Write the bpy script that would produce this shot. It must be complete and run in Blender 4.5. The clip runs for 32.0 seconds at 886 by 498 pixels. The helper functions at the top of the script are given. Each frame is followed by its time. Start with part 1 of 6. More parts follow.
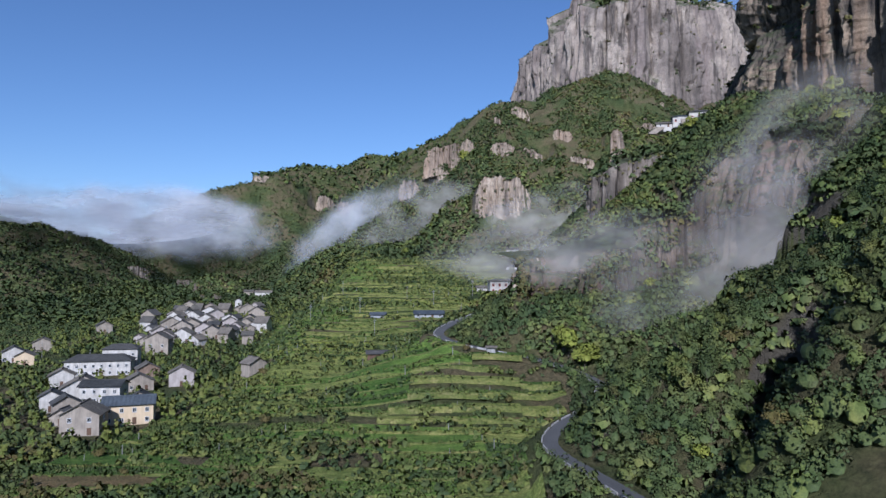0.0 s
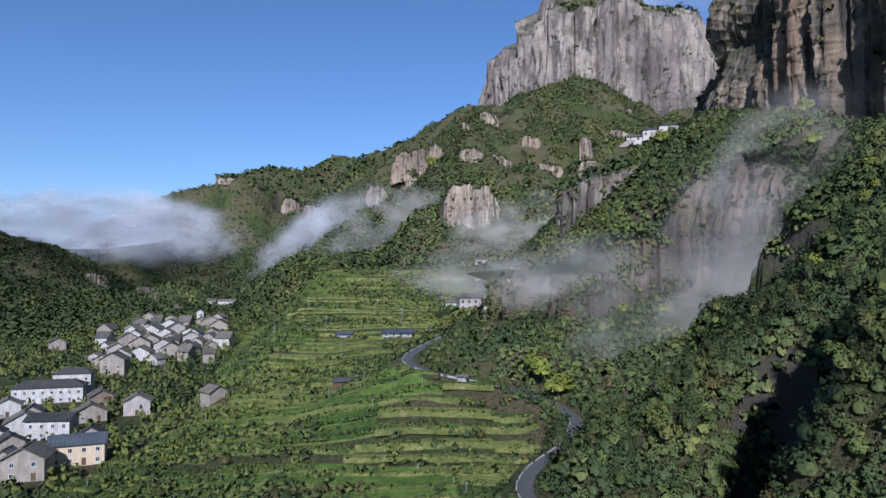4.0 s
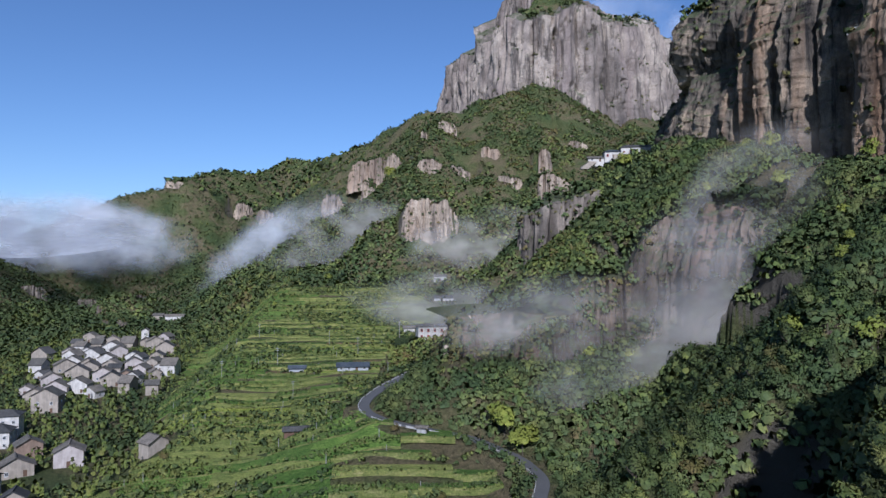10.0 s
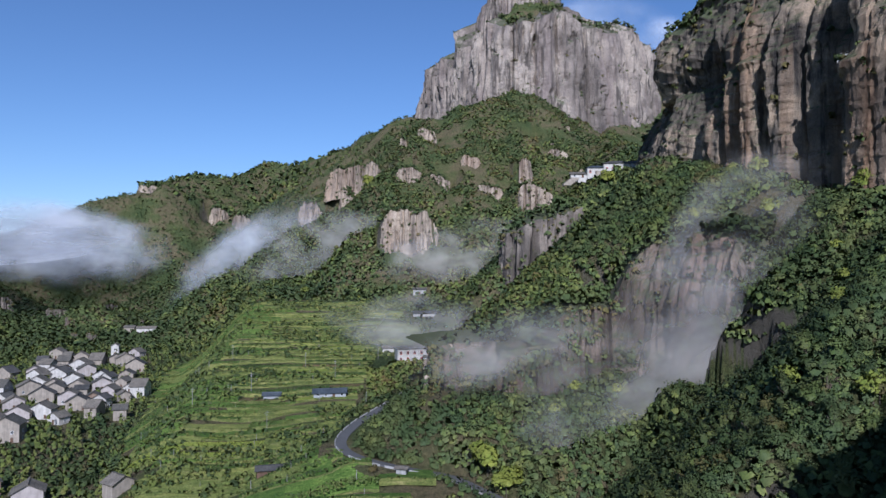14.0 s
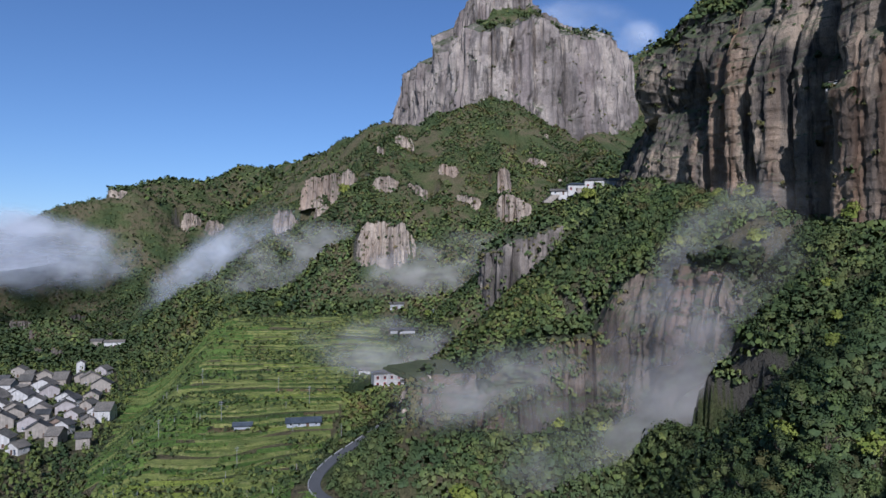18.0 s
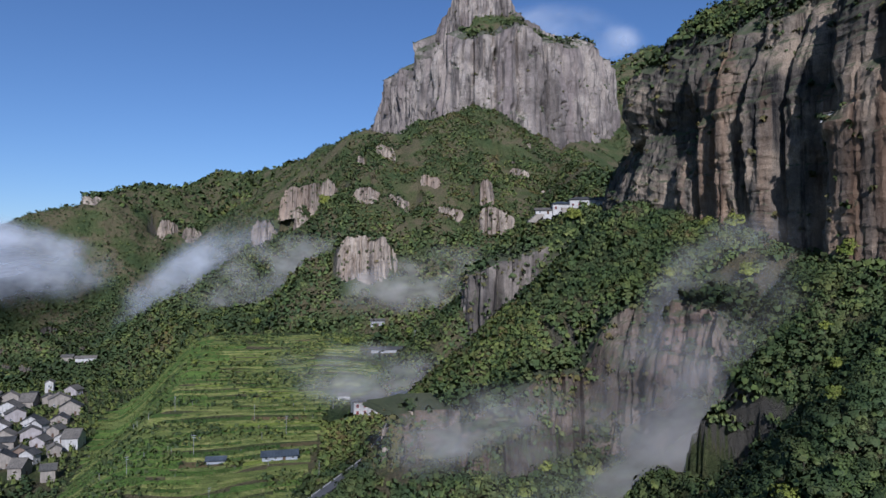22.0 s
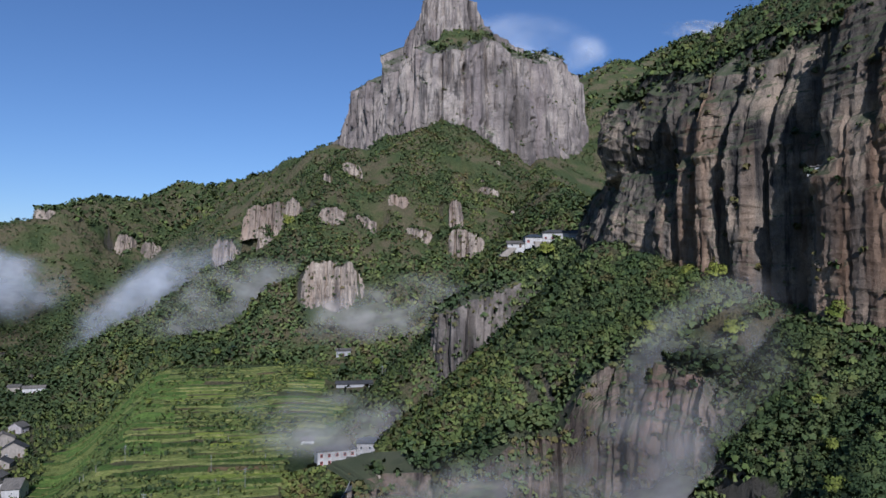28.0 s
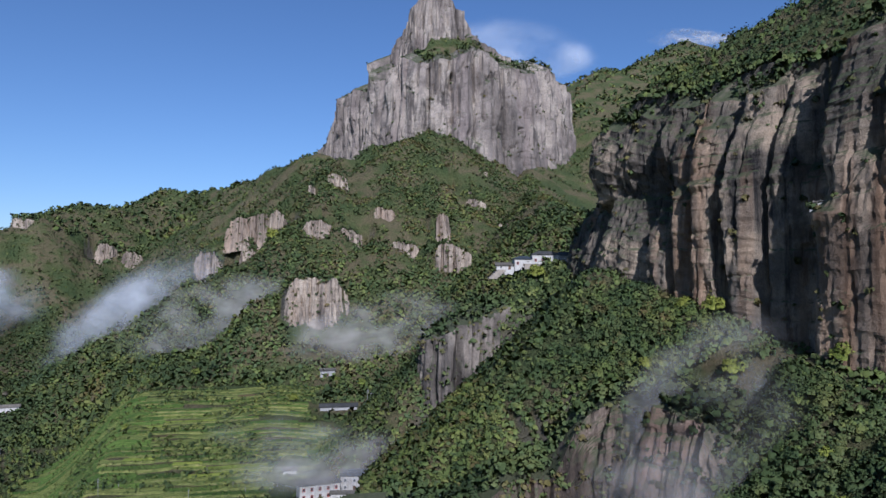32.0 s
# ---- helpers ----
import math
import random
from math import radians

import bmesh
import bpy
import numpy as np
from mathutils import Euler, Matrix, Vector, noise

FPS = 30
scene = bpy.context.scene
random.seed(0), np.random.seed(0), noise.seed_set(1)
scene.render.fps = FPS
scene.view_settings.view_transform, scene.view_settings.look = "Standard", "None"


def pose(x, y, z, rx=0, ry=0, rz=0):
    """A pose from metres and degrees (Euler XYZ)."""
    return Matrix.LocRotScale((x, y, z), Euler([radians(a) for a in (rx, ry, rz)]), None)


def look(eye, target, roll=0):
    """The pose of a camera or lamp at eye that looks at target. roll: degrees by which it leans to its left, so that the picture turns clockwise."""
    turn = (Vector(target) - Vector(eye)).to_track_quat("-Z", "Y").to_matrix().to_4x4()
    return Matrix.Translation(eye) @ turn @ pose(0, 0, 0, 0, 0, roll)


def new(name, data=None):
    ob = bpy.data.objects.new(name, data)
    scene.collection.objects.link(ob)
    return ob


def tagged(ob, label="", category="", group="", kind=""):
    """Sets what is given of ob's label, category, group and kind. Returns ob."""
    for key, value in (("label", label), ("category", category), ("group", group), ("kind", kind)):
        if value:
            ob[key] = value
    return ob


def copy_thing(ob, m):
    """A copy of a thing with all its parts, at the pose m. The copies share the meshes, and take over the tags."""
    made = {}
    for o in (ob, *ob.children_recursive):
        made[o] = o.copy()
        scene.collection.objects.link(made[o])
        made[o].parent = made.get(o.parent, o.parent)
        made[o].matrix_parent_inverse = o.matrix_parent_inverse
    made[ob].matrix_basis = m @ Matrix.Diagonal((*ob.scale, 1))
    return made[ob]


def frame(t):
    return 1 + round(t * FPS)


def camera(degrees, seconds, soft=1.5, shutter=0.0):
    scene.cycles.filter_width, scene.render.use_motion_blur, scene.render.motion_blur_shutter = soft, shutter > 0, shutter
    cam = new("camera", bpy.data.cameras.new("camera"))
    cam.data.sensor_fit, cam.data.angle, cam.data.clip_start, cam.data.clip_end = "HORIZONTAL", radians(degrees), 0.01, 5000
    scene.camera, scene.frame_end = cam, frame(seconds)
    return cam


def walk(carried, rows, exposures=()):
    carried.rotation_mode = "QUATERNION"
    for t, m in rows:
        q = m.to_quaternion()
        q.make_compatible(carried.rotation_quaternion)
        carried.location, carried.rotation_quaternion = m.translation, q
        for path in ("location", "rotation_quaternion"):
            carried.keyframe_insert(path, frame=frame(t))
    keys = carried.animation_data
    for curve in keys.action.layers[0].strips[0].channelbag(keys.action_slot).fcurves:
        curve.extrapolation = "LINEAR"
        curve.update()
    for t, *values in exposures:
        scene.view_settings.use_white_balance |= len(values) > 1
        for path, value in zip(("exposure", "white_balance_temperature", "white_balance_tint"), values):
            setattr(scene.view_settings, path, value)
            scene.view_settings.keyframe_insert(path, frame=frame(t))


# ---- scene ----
cam = camera(66.05, 32.0)
# seconds, eye, heading to the left of +y, tilt upwards, lean
PATH = [
    (0, 0.00, 0.00, 60.00, 0.000, 2.000, 0.000),
    (0.5, -0.07, 0.95, 61.19, -0.452, 1.992, 0.028),
    (1, -0.15, 1.91, 62.38, -0.957, 1.972, -0.012),
    (1.5, -0.22, 2.87, 63.58, -1.387, 1.951, -0.031),
    (2, -0.29, 3.83, 64.77, -1.682, 1.920, -0.032),
    (2.5, -0.35, 4.79, 65.97, -1.888, 1.925, -0.037),
    (3, -0.40, 5.76, 67.17, -2.126, 1.933, -0.054),
    (3.5, -0.45, 6.74, 68.37, -2.379, 1.879, -0.072),
    (5.5, -0.55, 10.75, 73.21, -3.893, 1.784, -0.113),
    (6, -0.56, 11.77, 74.44, -4.182, 1.770, -0.080),
    (6.5, -0.56, 12.80, 75.67, -4.499, 1.749, -0.104),
    (7, -0.55, 13.83, 76.91, -4.781, 1.727, -0.110),
    (7.5, -0.54, 14.87, 78.16, -5.025, 1.717, -0.106),
    (8, -0.53, 15.91, 79.42, -5.255, 1.708, -0.103),
    (8.5, -0.52, 16.96, 80.68, -5.512, 1.698, -0.084),
    (9, -0.50, 18.00, 81.96, -5.711, 1.682, -0.081),
    (9.5, -0.48, 19.06, 83.25, -5.933, 1.668, -0.059),
    (10, -0.46, 20.12, 84.54, -6.334, 1.639, -0.064),
    (10.5, -0.43, 21.18, 85.84, -6.633, 1.636, -0.053),
    (11, -0.40, 22.25, 87.13, -6.895, 1.619, -0.045),
    (11.5, -0.37, 23.32, 88.43, -7.157, 1.600, -0.033),
    (12, -0.33, 24.40, 89.73, -7.381, 1.603, -0.063),
    (12.5, -0.29, 25.49, 91.03, -7.577, 1.595, -0.052),
    (13, -0.25, 26.59, 92.33, -7.765, 1.595, -0.020),
    (13.5, -0.20, 27.69, 93.62, -7.945, 1.595, -0.028),
    (14, -0.14, 28.80, 94.92, -8.121, 1.594, -0.034),
    (14.5, -0.08, 29.91, 96.22, -8.310, 1.593, -0.029),
    (16.5, 0.24, 34.40, 101.50, -9.261, 1.563, -0.038),
    (17, 0.34, 35.53, 102.84, -9.534, 1.570, -0.075),
    (17.5, 0.46, 36.66, 104.18, -9.798, 1.567, -0.023),
    (18, 0.57, 37.79, 105.53, -10.059, 1.565, -0.032),
    (18.5, 0.70, 38.92, 106.87, -10.196, 1.551, -0.059),
    (19, 0.83, 40.06, 108.21, -10.309, 1.560, -0.034),
    (19.5, 0.97, 41.19, 109.55, -10.454, 1.582, -0.049),
    (20, 1.12, 42.33, 110.89, -10.686, 1.601, -0.020),
    (20.5, 1.27, 43.46, 112.21, -10.897, 1.620, -0.011),
    (21, 1.42, 44.60, 113.53, -11.133, 1.641, 0.006),
    (21.5, 1.58, 45.73, 114.84, -11.376, 1.663, -0.008),
    (22, 1.74, 46.87, 116.15, -11.629, 1.677, 0.012),
    (22.5, 1.90, 48.00, 117.47, -11.879, 1.739, -0.012),
    (23, 2.06, 49.13, 118.78, -12.131, 1.763, 0.015),
    (23.5, 2.22, 50.25, 120.11, -12.419, 1.813, 0.035),
    (24, 2.37, 51.37, 121.44, -12.658, 1.843, 0.013),
    (24.5, 2.52, 52.48, 122.79, -12.918, 1.877, 0.013),
    (25, 2.66, 53.59, 124.14, -13.170, 1.906, 0.004),
    (25.5, 2.81, 54.70, 125.50, -13.422, 1.933, 0.002),
    (27.5, 3.42, 59.12, 130.86, -14.213, 2.077, -0.016),
    (28, 3.60, 60.23, 132.16, -14.387, 2.100, -0.016),
    (28.5, 3.78, 61.35, 133.43, -14.549, 2.150, 0.014),
    (29, 3.98, 62.46, 134.68, -14.620, 2.167, 0.031),
    (29.5, 4.19, 63.58, 135.91, -14.582, 2.215, 0.052),
    (30, 4.40, 64.71, 137.13, -14.646, 2.271, 0.041),
    (30.5, 4.62, 65.83, 138.33, -14.872, 2.310, 0.045),
    (31, 4.85, 66.96, 139.53, -15.027, 2.350, 0.047),
    (31.5, 5.08, 68.08, 140.72, -15.236, 2.372, 0.063),
    (32, 5.31, 69.21, 141.90, -15.546, 2.418, 0.063),
]


def aim(x, y, z, heading, tilt, lean):
    h, p = radians(heading), radians(tilt)
    ahead = Vector((-math.sin(h) * math.cos(p), math.cos(h) * math.cos(p), math.sin(p)))
    return look((x, y, z), Vector((x, y, z)) + ahead, lean)


walk(cam, [(t, aim(*row)) for t, *row in PATH], [(0, 0.13, 5190, 17), (14, 0.13, 5190, 17), (17, 0.01, 5190, 17), (21, -0.11, 5190, 17), (25, -0.19, 5190, 17), (28, -0.11, 5190, 17), (32, 0.01, 5190, 17)])
# end of path

# ---- sky, sun, exposure ----
SUN_EL, SUN_AZ = 33.0, 187.0   # degrees; azimuth clockwise from +y
world = bpy.data.worlds.new("world")
scene.world = world
world.use_nodes = True
wn = world.node_tree
wn.nodes.clear()
w_out = wn.nodes.new("ShaderNodeOutputWorld")
w_bg = wn.nodes.new("ShaderNodeBackground")
w_sky = wn.nodes.new("ShaderNodeTexSky")
w_sky.sky_type, w_sky.sun_disc = "NISHITA", False
w_sky.sun_elevation, w_sky.sun_rotation = radians(SUN_EL), radians(SUN_AZ)
w_sky.altitude, w_sky.air_density, w_sky.dust_density, w_sky.ozone_density = 300, 1.0, 0.15, 4.0
w_bg.inputs["Strength"].default_value = 0.086
wn.links.new(w_sky.outputs["Color"], w_bg.inputs["Color"])
wn.links.new(w_bg.outputs["Background"], w_out.inputs["Surface"])

sun_data = bpy.data.lights.new("sun", "SUN")
sun_data.energy, sun_data.angle, sun_data.color = 5.0, radians(0.6), (1.0, 0.94, 0.85)
sun = new("sun", sun_data)
_e, _a = radians(SUN_EL), radians(SUN_AZ)
TO_SUN = Vector((math.sin(_a) * math.cos(_e), math.cos(_a) * math.cos(_e), math.sin(_e)))
sun.matrix_world = look(TO_SUN * 900, (0, 0, 0))
rng = np.random.default_rng(7)


# ---- materials ----
def material(name):
    m = bpy.data.materials.new(name)
    m.use_nodes = True
    nt = m.node_tree
    return m, nt, nt.nodes["Principled BSDF"]


def ramp(nt, source, stops):
    r = nt.nodes.new("ShaderNodeValToRGB")
    el = r.color_ramp.elements
    while len(el) < len(stops):
        el.new(0.5)
    for e, (p, c) in zip(el, stops):
        e.position, e.color = p, (*c, 1) if len(c) == 3 else c
    nt.links.new(source, r.inputs["Fac"])
    return r.outputs["Color"]


def mix(nt, fac, a, b, blend="MIX"):
    n = nt.nodes.new("ShaderNodeMix")
    n.data_type, n.blend_type = "RGBA", blend
    for socket, v in ((n.inputs[0], fac), (n.inputs[6], a), (n.inputs[7], b)):
        if hasattr(v, "is_output"):
            nt.links.new(v, socket)
        elif isinstance(v, (int, float)):
            socket.default_value = v
        else:
            socket.default_value = (*v, 1)
    return n.outputs[2]


def placed(nt, scale=(1, 1, 1)):
    """World-scale coordinates, stretched."""
    g = nt.nodes.new("ShaderNodeNewGeometry")
    m = nt.nodes.new("ShaderNodeMapping")
    m.inputs["Scale"].default_value = scale
    nt.links.new(g.outputs["Position"], m.inputs["Vector"])
    return m.outputs["Vector"]


def noisy(nt, vec, scale, detail=4, rough=0.55):
    n = nt.nodes.new("ShaderNodeTexNoise")
    n.inputs["Scale"].default_value, n.inputs["Detail"].default_value, n.inputs["Roughness"].default_value = scale, detail, rough
    nt.links.new(vec, n.inputs["Vector"])
    return n.outputs["Fac"]


def bump(nt, bsdf, height, strength, distance):
    b = nt.nodes.new("ShaderNodeBump")
    b.inputs["Strength"].default_value, b.inputs["Distance"].default_value = strength, distance
    nt.links.new(height, b.inputs["Height"])
    nt.links.new(b.outputs["Normal"], bsdf.inputs["Normal"])


def rock_material(name, pale, mid, dark, streak, size=1.0, moss=0.35):
    m, nt, bs = material(name)
    broad = noisy(nt, placed(nt), 0.035 / size, 5)
    fine = noisy(nt, placed(nt), 0.5 / size, 6, 0.65)
    lines = noisy(nt, placed(nt, (1, 1, 0.09)), 0.22 / size, 7, 0.66)
    c = ramp(nt, broad, [(0.38, tuple(0.62 * v for v in mid)), (0.48, mid), (0.57, pale), (0.70, mid)])
    c = mix(nt, ramp(nt, lines, [(0.37, (1, 1, 1)), (0.50, (0, 0, 0))]), c, dark)
    grit = noisy(nt, placed(nt, (1, 1, 0.6)), 2.2 / size, 5, 0.7)
    c = mix(nt, 0.55, c, ramp(nt, grit, [(0.32, (0.42, 0.42, 0.42)), (0.62, (1.2, 1.2, 1.2))]), "MULTIPLY")
    wide = noisy(nt, placed(nt, (1, 1, 0.05)), 0.06 / size, 3)
    c = mix(nt, ramp(nt, wide, [(0.52, (0, 0, 0)), (0.68, (0.75, 0.75, 0.75))]), c, streak)
    c = mix(nt, 0.5, c, ramp(nt, fine, [(0.25, (0.35, 0.35, 0.35)), (0.75, (1, 1, 1))]), "MULTIPLY")
    if moss:
        g = nt.nodes.new("ShaderNodeNewGeometry")
        sep = nt.nodes.new("ShaderNodeSeparateXYZ")
        nt.links.new(g.outputs["Normal"], sep.inputs[0])
        patch = noisy(nt, placed(nt), 0.16 / size, 8, 0.75)
        add = nt.nodes.new("ShaderNodeMath")
        add.operation = "MULTIPLY_ADD"
        add.inputs[1].default_value = 0.55
        nt.links.new(sep.outputs["Z"], add.inputs[0])
        nt.links.new(patch, add.inputs[2])
        c = mix(nt, ramp(nt, add.outputs[0], [(1.0 - moss, (0, 0, 0)), (1.0 - moss + 0.2, (0.85, 0.85, 0.85))]), c, (0.060, 0.072, 0.032))
    nt.links.new(c, bs.inputs["Base Color"])
    bs.inputs["Roughness"].default_value = 0.9
    bs.inputs["Specular IOR Level"].default_value = 0.2
    bump(nt, bs, mix(nt, 0.35, mix(nt, 0.5, fine, lines), grit), 1.0, 1.3 * size)
    return m


ROCK_MASSIF = rock_material("rock_massif", (0.420, 0.318, 0.216), (0.172, 0.141, 0.107), (0.027, 0.024, 0.022), (0.30, 0.178, 0.100), 1.0, 0.34)
ROCK_PEAK = rock_material("rock_peak", (0.480, 0.402, 0.322), (0.328, 0.272, 0.226), (0.112, 0.094, 0.080), (0.262, 0.208, 0.180), 1.9, 0.28)
ROCK_MID = rock_material("rock_mid", (0.560, 0.450, 0.338), (0.400, 0.318, 0.240), (0.150, 0.118, 0.094), (0.440, 0.315, 0.220), 1.6, 0.3)
ROCK_RED = rock_material("rock_red", (0.285, 0.215, 0.158), (0.140, 0.104, 0.076), (0.050, 0.039, 0.031), (0.195, 0.110, 0.076), 1.3, 0.42)
ROCK_GREY = rock_material("rock_grey", (0.357, 0.297, 0.238), (0.212, 0.178, 0.145), (0.060, 0.051, 0.044), (0.255, 0.187, 0.136), 1.0, 0.40)


def leaf_material(name, a, b, c, size=0.12):
    m, nt, bs = material(name)
    g = nt.nodes.new("ShaderNodeNewGeometry")
    tree = noisy(nt, placed(nt), size, 3, 0.6)
    stand = noisy(nt, placed(nt), 0.013, 3)
    col = ramp(nt, tree, [(0.32, a), (0.5, b), (0.68, c)])
    col = mix(nt, 0.6, col, ramp(nt, g.outputs["Random Per Island"], [(0, (0.84, 0.86, 0.83)), (1, (1.10, 1.09, 1.05))]), "MULTIPLY")
    col = mix(nt, 0.6, col, ramp(nt, stand, [(0.35, (0.62, 0.70, 0.72)), (0.65, (1.22, 1.12, 0.86))]), "MULTIPLY")
    spray = noisy(nt, placed(nt), 2.8, 5, 0.78)
    col = mix(nt, 0.9, col, ramp(nt, spray, [(0.34, (0.55, 0.60, 0.55)), (0.5, (0.95, 0.95, 0.95)), (0.66, (1.32, 1.29, 1.2))]), "MULTIPLY")
    bump(nt, bs, spray, 0.5, 0.22)
    nt.links.new(col, bs.inputs["Base Color"])
    bs.inputs["Roughness"].default_value = 0.62
    bs.inputs["Specular IOR Level"].default_value = 0.25
    return m


LEAF_DARK = leaf_material("leaf_dark", (0.053, 0.079, 0.029), (0.078, 0.106, 0.037), (0.123, 0.137, 0.046))
LEAF_MID = leaf_material("leaf_mid", (0.087, 0.124, 0.036), (0.129, 0.160, 0.045), (0.185, 0.190, 0.059))
LEAF_OLIVE = leaf_material("leaf_olive", (0.090, 0.097, 0.031), (0.127, 0.112, 0.039), (0.157, 0.114, 0.050))
LEAF_YELLOW = leaf_material("leaf_yellow", (0.174, 0.218, 0.035), (0.246, 0.263, 0.050), (0.220, 0.257, 0.045), 0.3)
LEAF_BAMBOO = leaf_material("leaf_bamboo", (0.114, 0.157, 0.035), (0.172, 0.200, 0.050), (0.201, 0.200, 0.062), 0.3)


def ground_material():
    m, nt, bs = material("ground")
    broad = noisy(nt, placed(nt), 0.02, 6, 0.6)
    fine = noisy(nt, placed(nt), 0.7, 8, 0.78)
    c = ramp(nt, broad, [(0.36, (0.066, 0.090, 0.038)), (0.46, (0.095, 0.105, 0.046)), (0.54, (0.150, 0.122, 0.076)), (0.66, (0.090, 0.108, 0.044))])
    c = mix(nt, 0.9, c, ramp(nt, fine, [(0.34, (0.40, 0.44, 0.38)), (0.66, (1.4, 1.35, 1.15))]), "MULTIPLY")
    g = nt.nodes.new("ShaderNodeNewGeometry")
    sep = nt.nodes.new("ShaderNodeSeparateXYZ")
    nt.links.new(g.outputs["Normal"], sep.inputs[0])
    # bare rock where it is steep
    c = mix(nt, ramp(nt, sep.outputs["Z"], [(0.34, (1, 1, 1)), (0.44, (0, 0, 0))]), c, (0.12, 0.105, 0.08))
    nt.links.new(c, bs.inputs["Base Color"])
    bs.inputs["Roughness"].default_value = 0.95
    bs.inputs["Specular IOR Level"].default_value = 0.1
    bump(nt, bs, fine, 1.0, 2.2)
    return m


GROUND = ground_material()


# ---- shape of the land ----
def hash2(i, j, seed):
    n = (i.astype(np.int64) * 374761393 + j.astype(np.int64) * 668265263 + seed * 974711) & 0x7FFFFFFF
    n = ((n ^ (n >> 13)) * 1274126177) & 0x7FFFFFFF
    return ((n ^ (n >> 16)) & 0xFFFF) / 65535.0


def vnoise(x, y, seed=0):
    i, j = np.floor(x), np.floor(y)
    u, v = x - i, y - j
    u, v = u * u * (3 - 2 * u), v * v * (3 - 2 * v)
    a, b, c, d = hash2(i, j, seed), hash2(i + 1, j, seed), hash2(i, j + 1, seed), hash2(i + 1, j + 1, seed)
    return (a + (b - a) * u) * (1 - v) + (c + (d - c) * u) * v


def fbm(x, y, octaves=4, seed=0, rough=0.5):
    total, amp, norm = 0, 1.0, 0
    for o in range(octaves):
        total = total + amp * vnoise(x * 2 ** o + 17.3 * o, y * 2 ** o - 9.1 * o, seed + o)
        norm += amp
        amp *= rough
    return total / norm * 2 - 1


def step01(a, b, x):
    t = np.clip((x - a) / (b - a), 0, 1)
    return t * t * (3 - 2 * t)


def smax(a, b, k):
    h = np.clip(0.5 + 0.5 * (a - b) / k, 0, 1)
    return b + (a - b) * h + k * h * (1 - h)


def spur(X, Y, crest, left, right, r=8.0, cut=None):
    """A ridge along a crest line of (x, y, z), falling off by the given slopes on its two sides."""
    best = np.full(X.shape, -1e6)
    for (x0, y0, z0), (x1, y1, z1) in zip(crest, crest[1:]):
        dx, dy = x1 - x0, y1 - y0
        n = dx * dx + dy * dy
        t = np.clip(((X - x0) * dx + (Y - y0) * dy) / n, 0, 1)
        ox, oy = X - x0 - t * dx, Y - y0 - t * dy
        d = np.sqrt(ox * ox + oy * oy + r * r) - r
        side = step01(-6, 6, dx * oy - dy * ox)  # 1 to the left of the way along the crest
        side = np.where(np.hypot(ox, oy) < 1e-6, 0.5, step01(-0.3, 0.3, (dx * oy - dy * ox) / (math.sqrt(n) * (np.hypot(ox, oy) + 1e-6))))
        fall = d * (left * side + right * (1 - side))
        if cut is not None:
            fall = fall + cut(X, Y) * step01(34, 40, d + 3 * fbm(X / 20, Y / 20, 2, 15)) * (1 - side)
        best = np.maximum(best, z0 + t * (z1 - z0) - fall)
    return best


def inside(X, Y, ring):
    hit = np.zeros(X.shape, bool)
    for (x0, y0), (x1, y1) in zip(ring, ring[1:] + ring[:1]):
        hit ^= ((y0 > Y) != (y1 > Y)) & (X < (x1 - x0) * (Y - y0) / (y1 - y0 + 1e-9) + x0)
    return hit


MASSIF_EDGE = [(234, 95), (196, 140), (174, 174), (167, 200), (168, 222), (168, 234), (166, 247), (164, 264), (160, 284), (156, 310), (155, 335), (156, 357), (160, 376), (173, 390), (230, 408), (340, 420)]
PEAK_EDGE = [(120, 1390), (114, 1300), (134, 1230), (150, 1130), (164, 1030), (180, 945), (216, 902), (283, 892), (335, 908), (375, 938), (425, 985), (482, 1040), (500, 1100), (470, 1250)]


ROAD = [(37, 112, 20), (32, 130, 20), (28, 146, 19.5), (25.5, 155, 19.5), (25, 164, 20), (30, 176, 21), (42, 190, 23), (49, 208, 25.5), (46, 224, 27), (33, 240, 30), (15, 243, 33),
        (4, 247, 35), (-2, 255, 36.5), (-1, 264, 38), (5, 277, 40), (16, 290, 43), (28, 306, 46), (36, 330, 48), (42, 352, 49)]


RED_EDGE = [(18, 304), (25, 279), (32, 270), (43, 280), (51, 267), (61, 258), (78, 257), (93, 254), (101, 251), (103, 243), (105, 231), (108, 214), (114, 199), (125, 186), (141, 175)]
# bluffs on the mountain: x, y, width, foot, top, turn, fall of the rim towards the right (share of the height)
BLUFF_ROWS = [(-40, 788, 32, 118, 168, -14, 0.0), (-22, 802, 20, 128, 160, 6, 0.3), (2, 754, 48, 180, 205, -10, -0.25), (31, 745, 24, 180, 213, 10, 0.5), (1, 737, 18, 157, 181, -8, 0.5),
              (64, 702, 31, 171, 198, 8, 0.3), (92, 694, 34, 164, 190, 10, 0.4), (125, 704, 24, 191, 211, 8, 0.35), (171, 663, 17, 177, 202, 10, 0.2), (137, 665, 36, 157, 176, 8, 0.25),
              (174, 631, 38, 149, 174, 16, 0.45), (61, 760, 10, 222, 236, 0, 0.3), (53, 578, 52, 102, 144, 6, 0.12), (-200, 1152, 40, 150, 192, -10, 0.1), (-160, 1144, 38, 154, 186, 8, 0.6),
              (-308, 1152, 56, 182, 228, -20, 0.1), (205, 786, 30, 232, 246, 10, 0.4), (230, 742, 26, 214, 226, 8, 0.5), (88, 770, 20, 240, 250, 0, 0.5)]


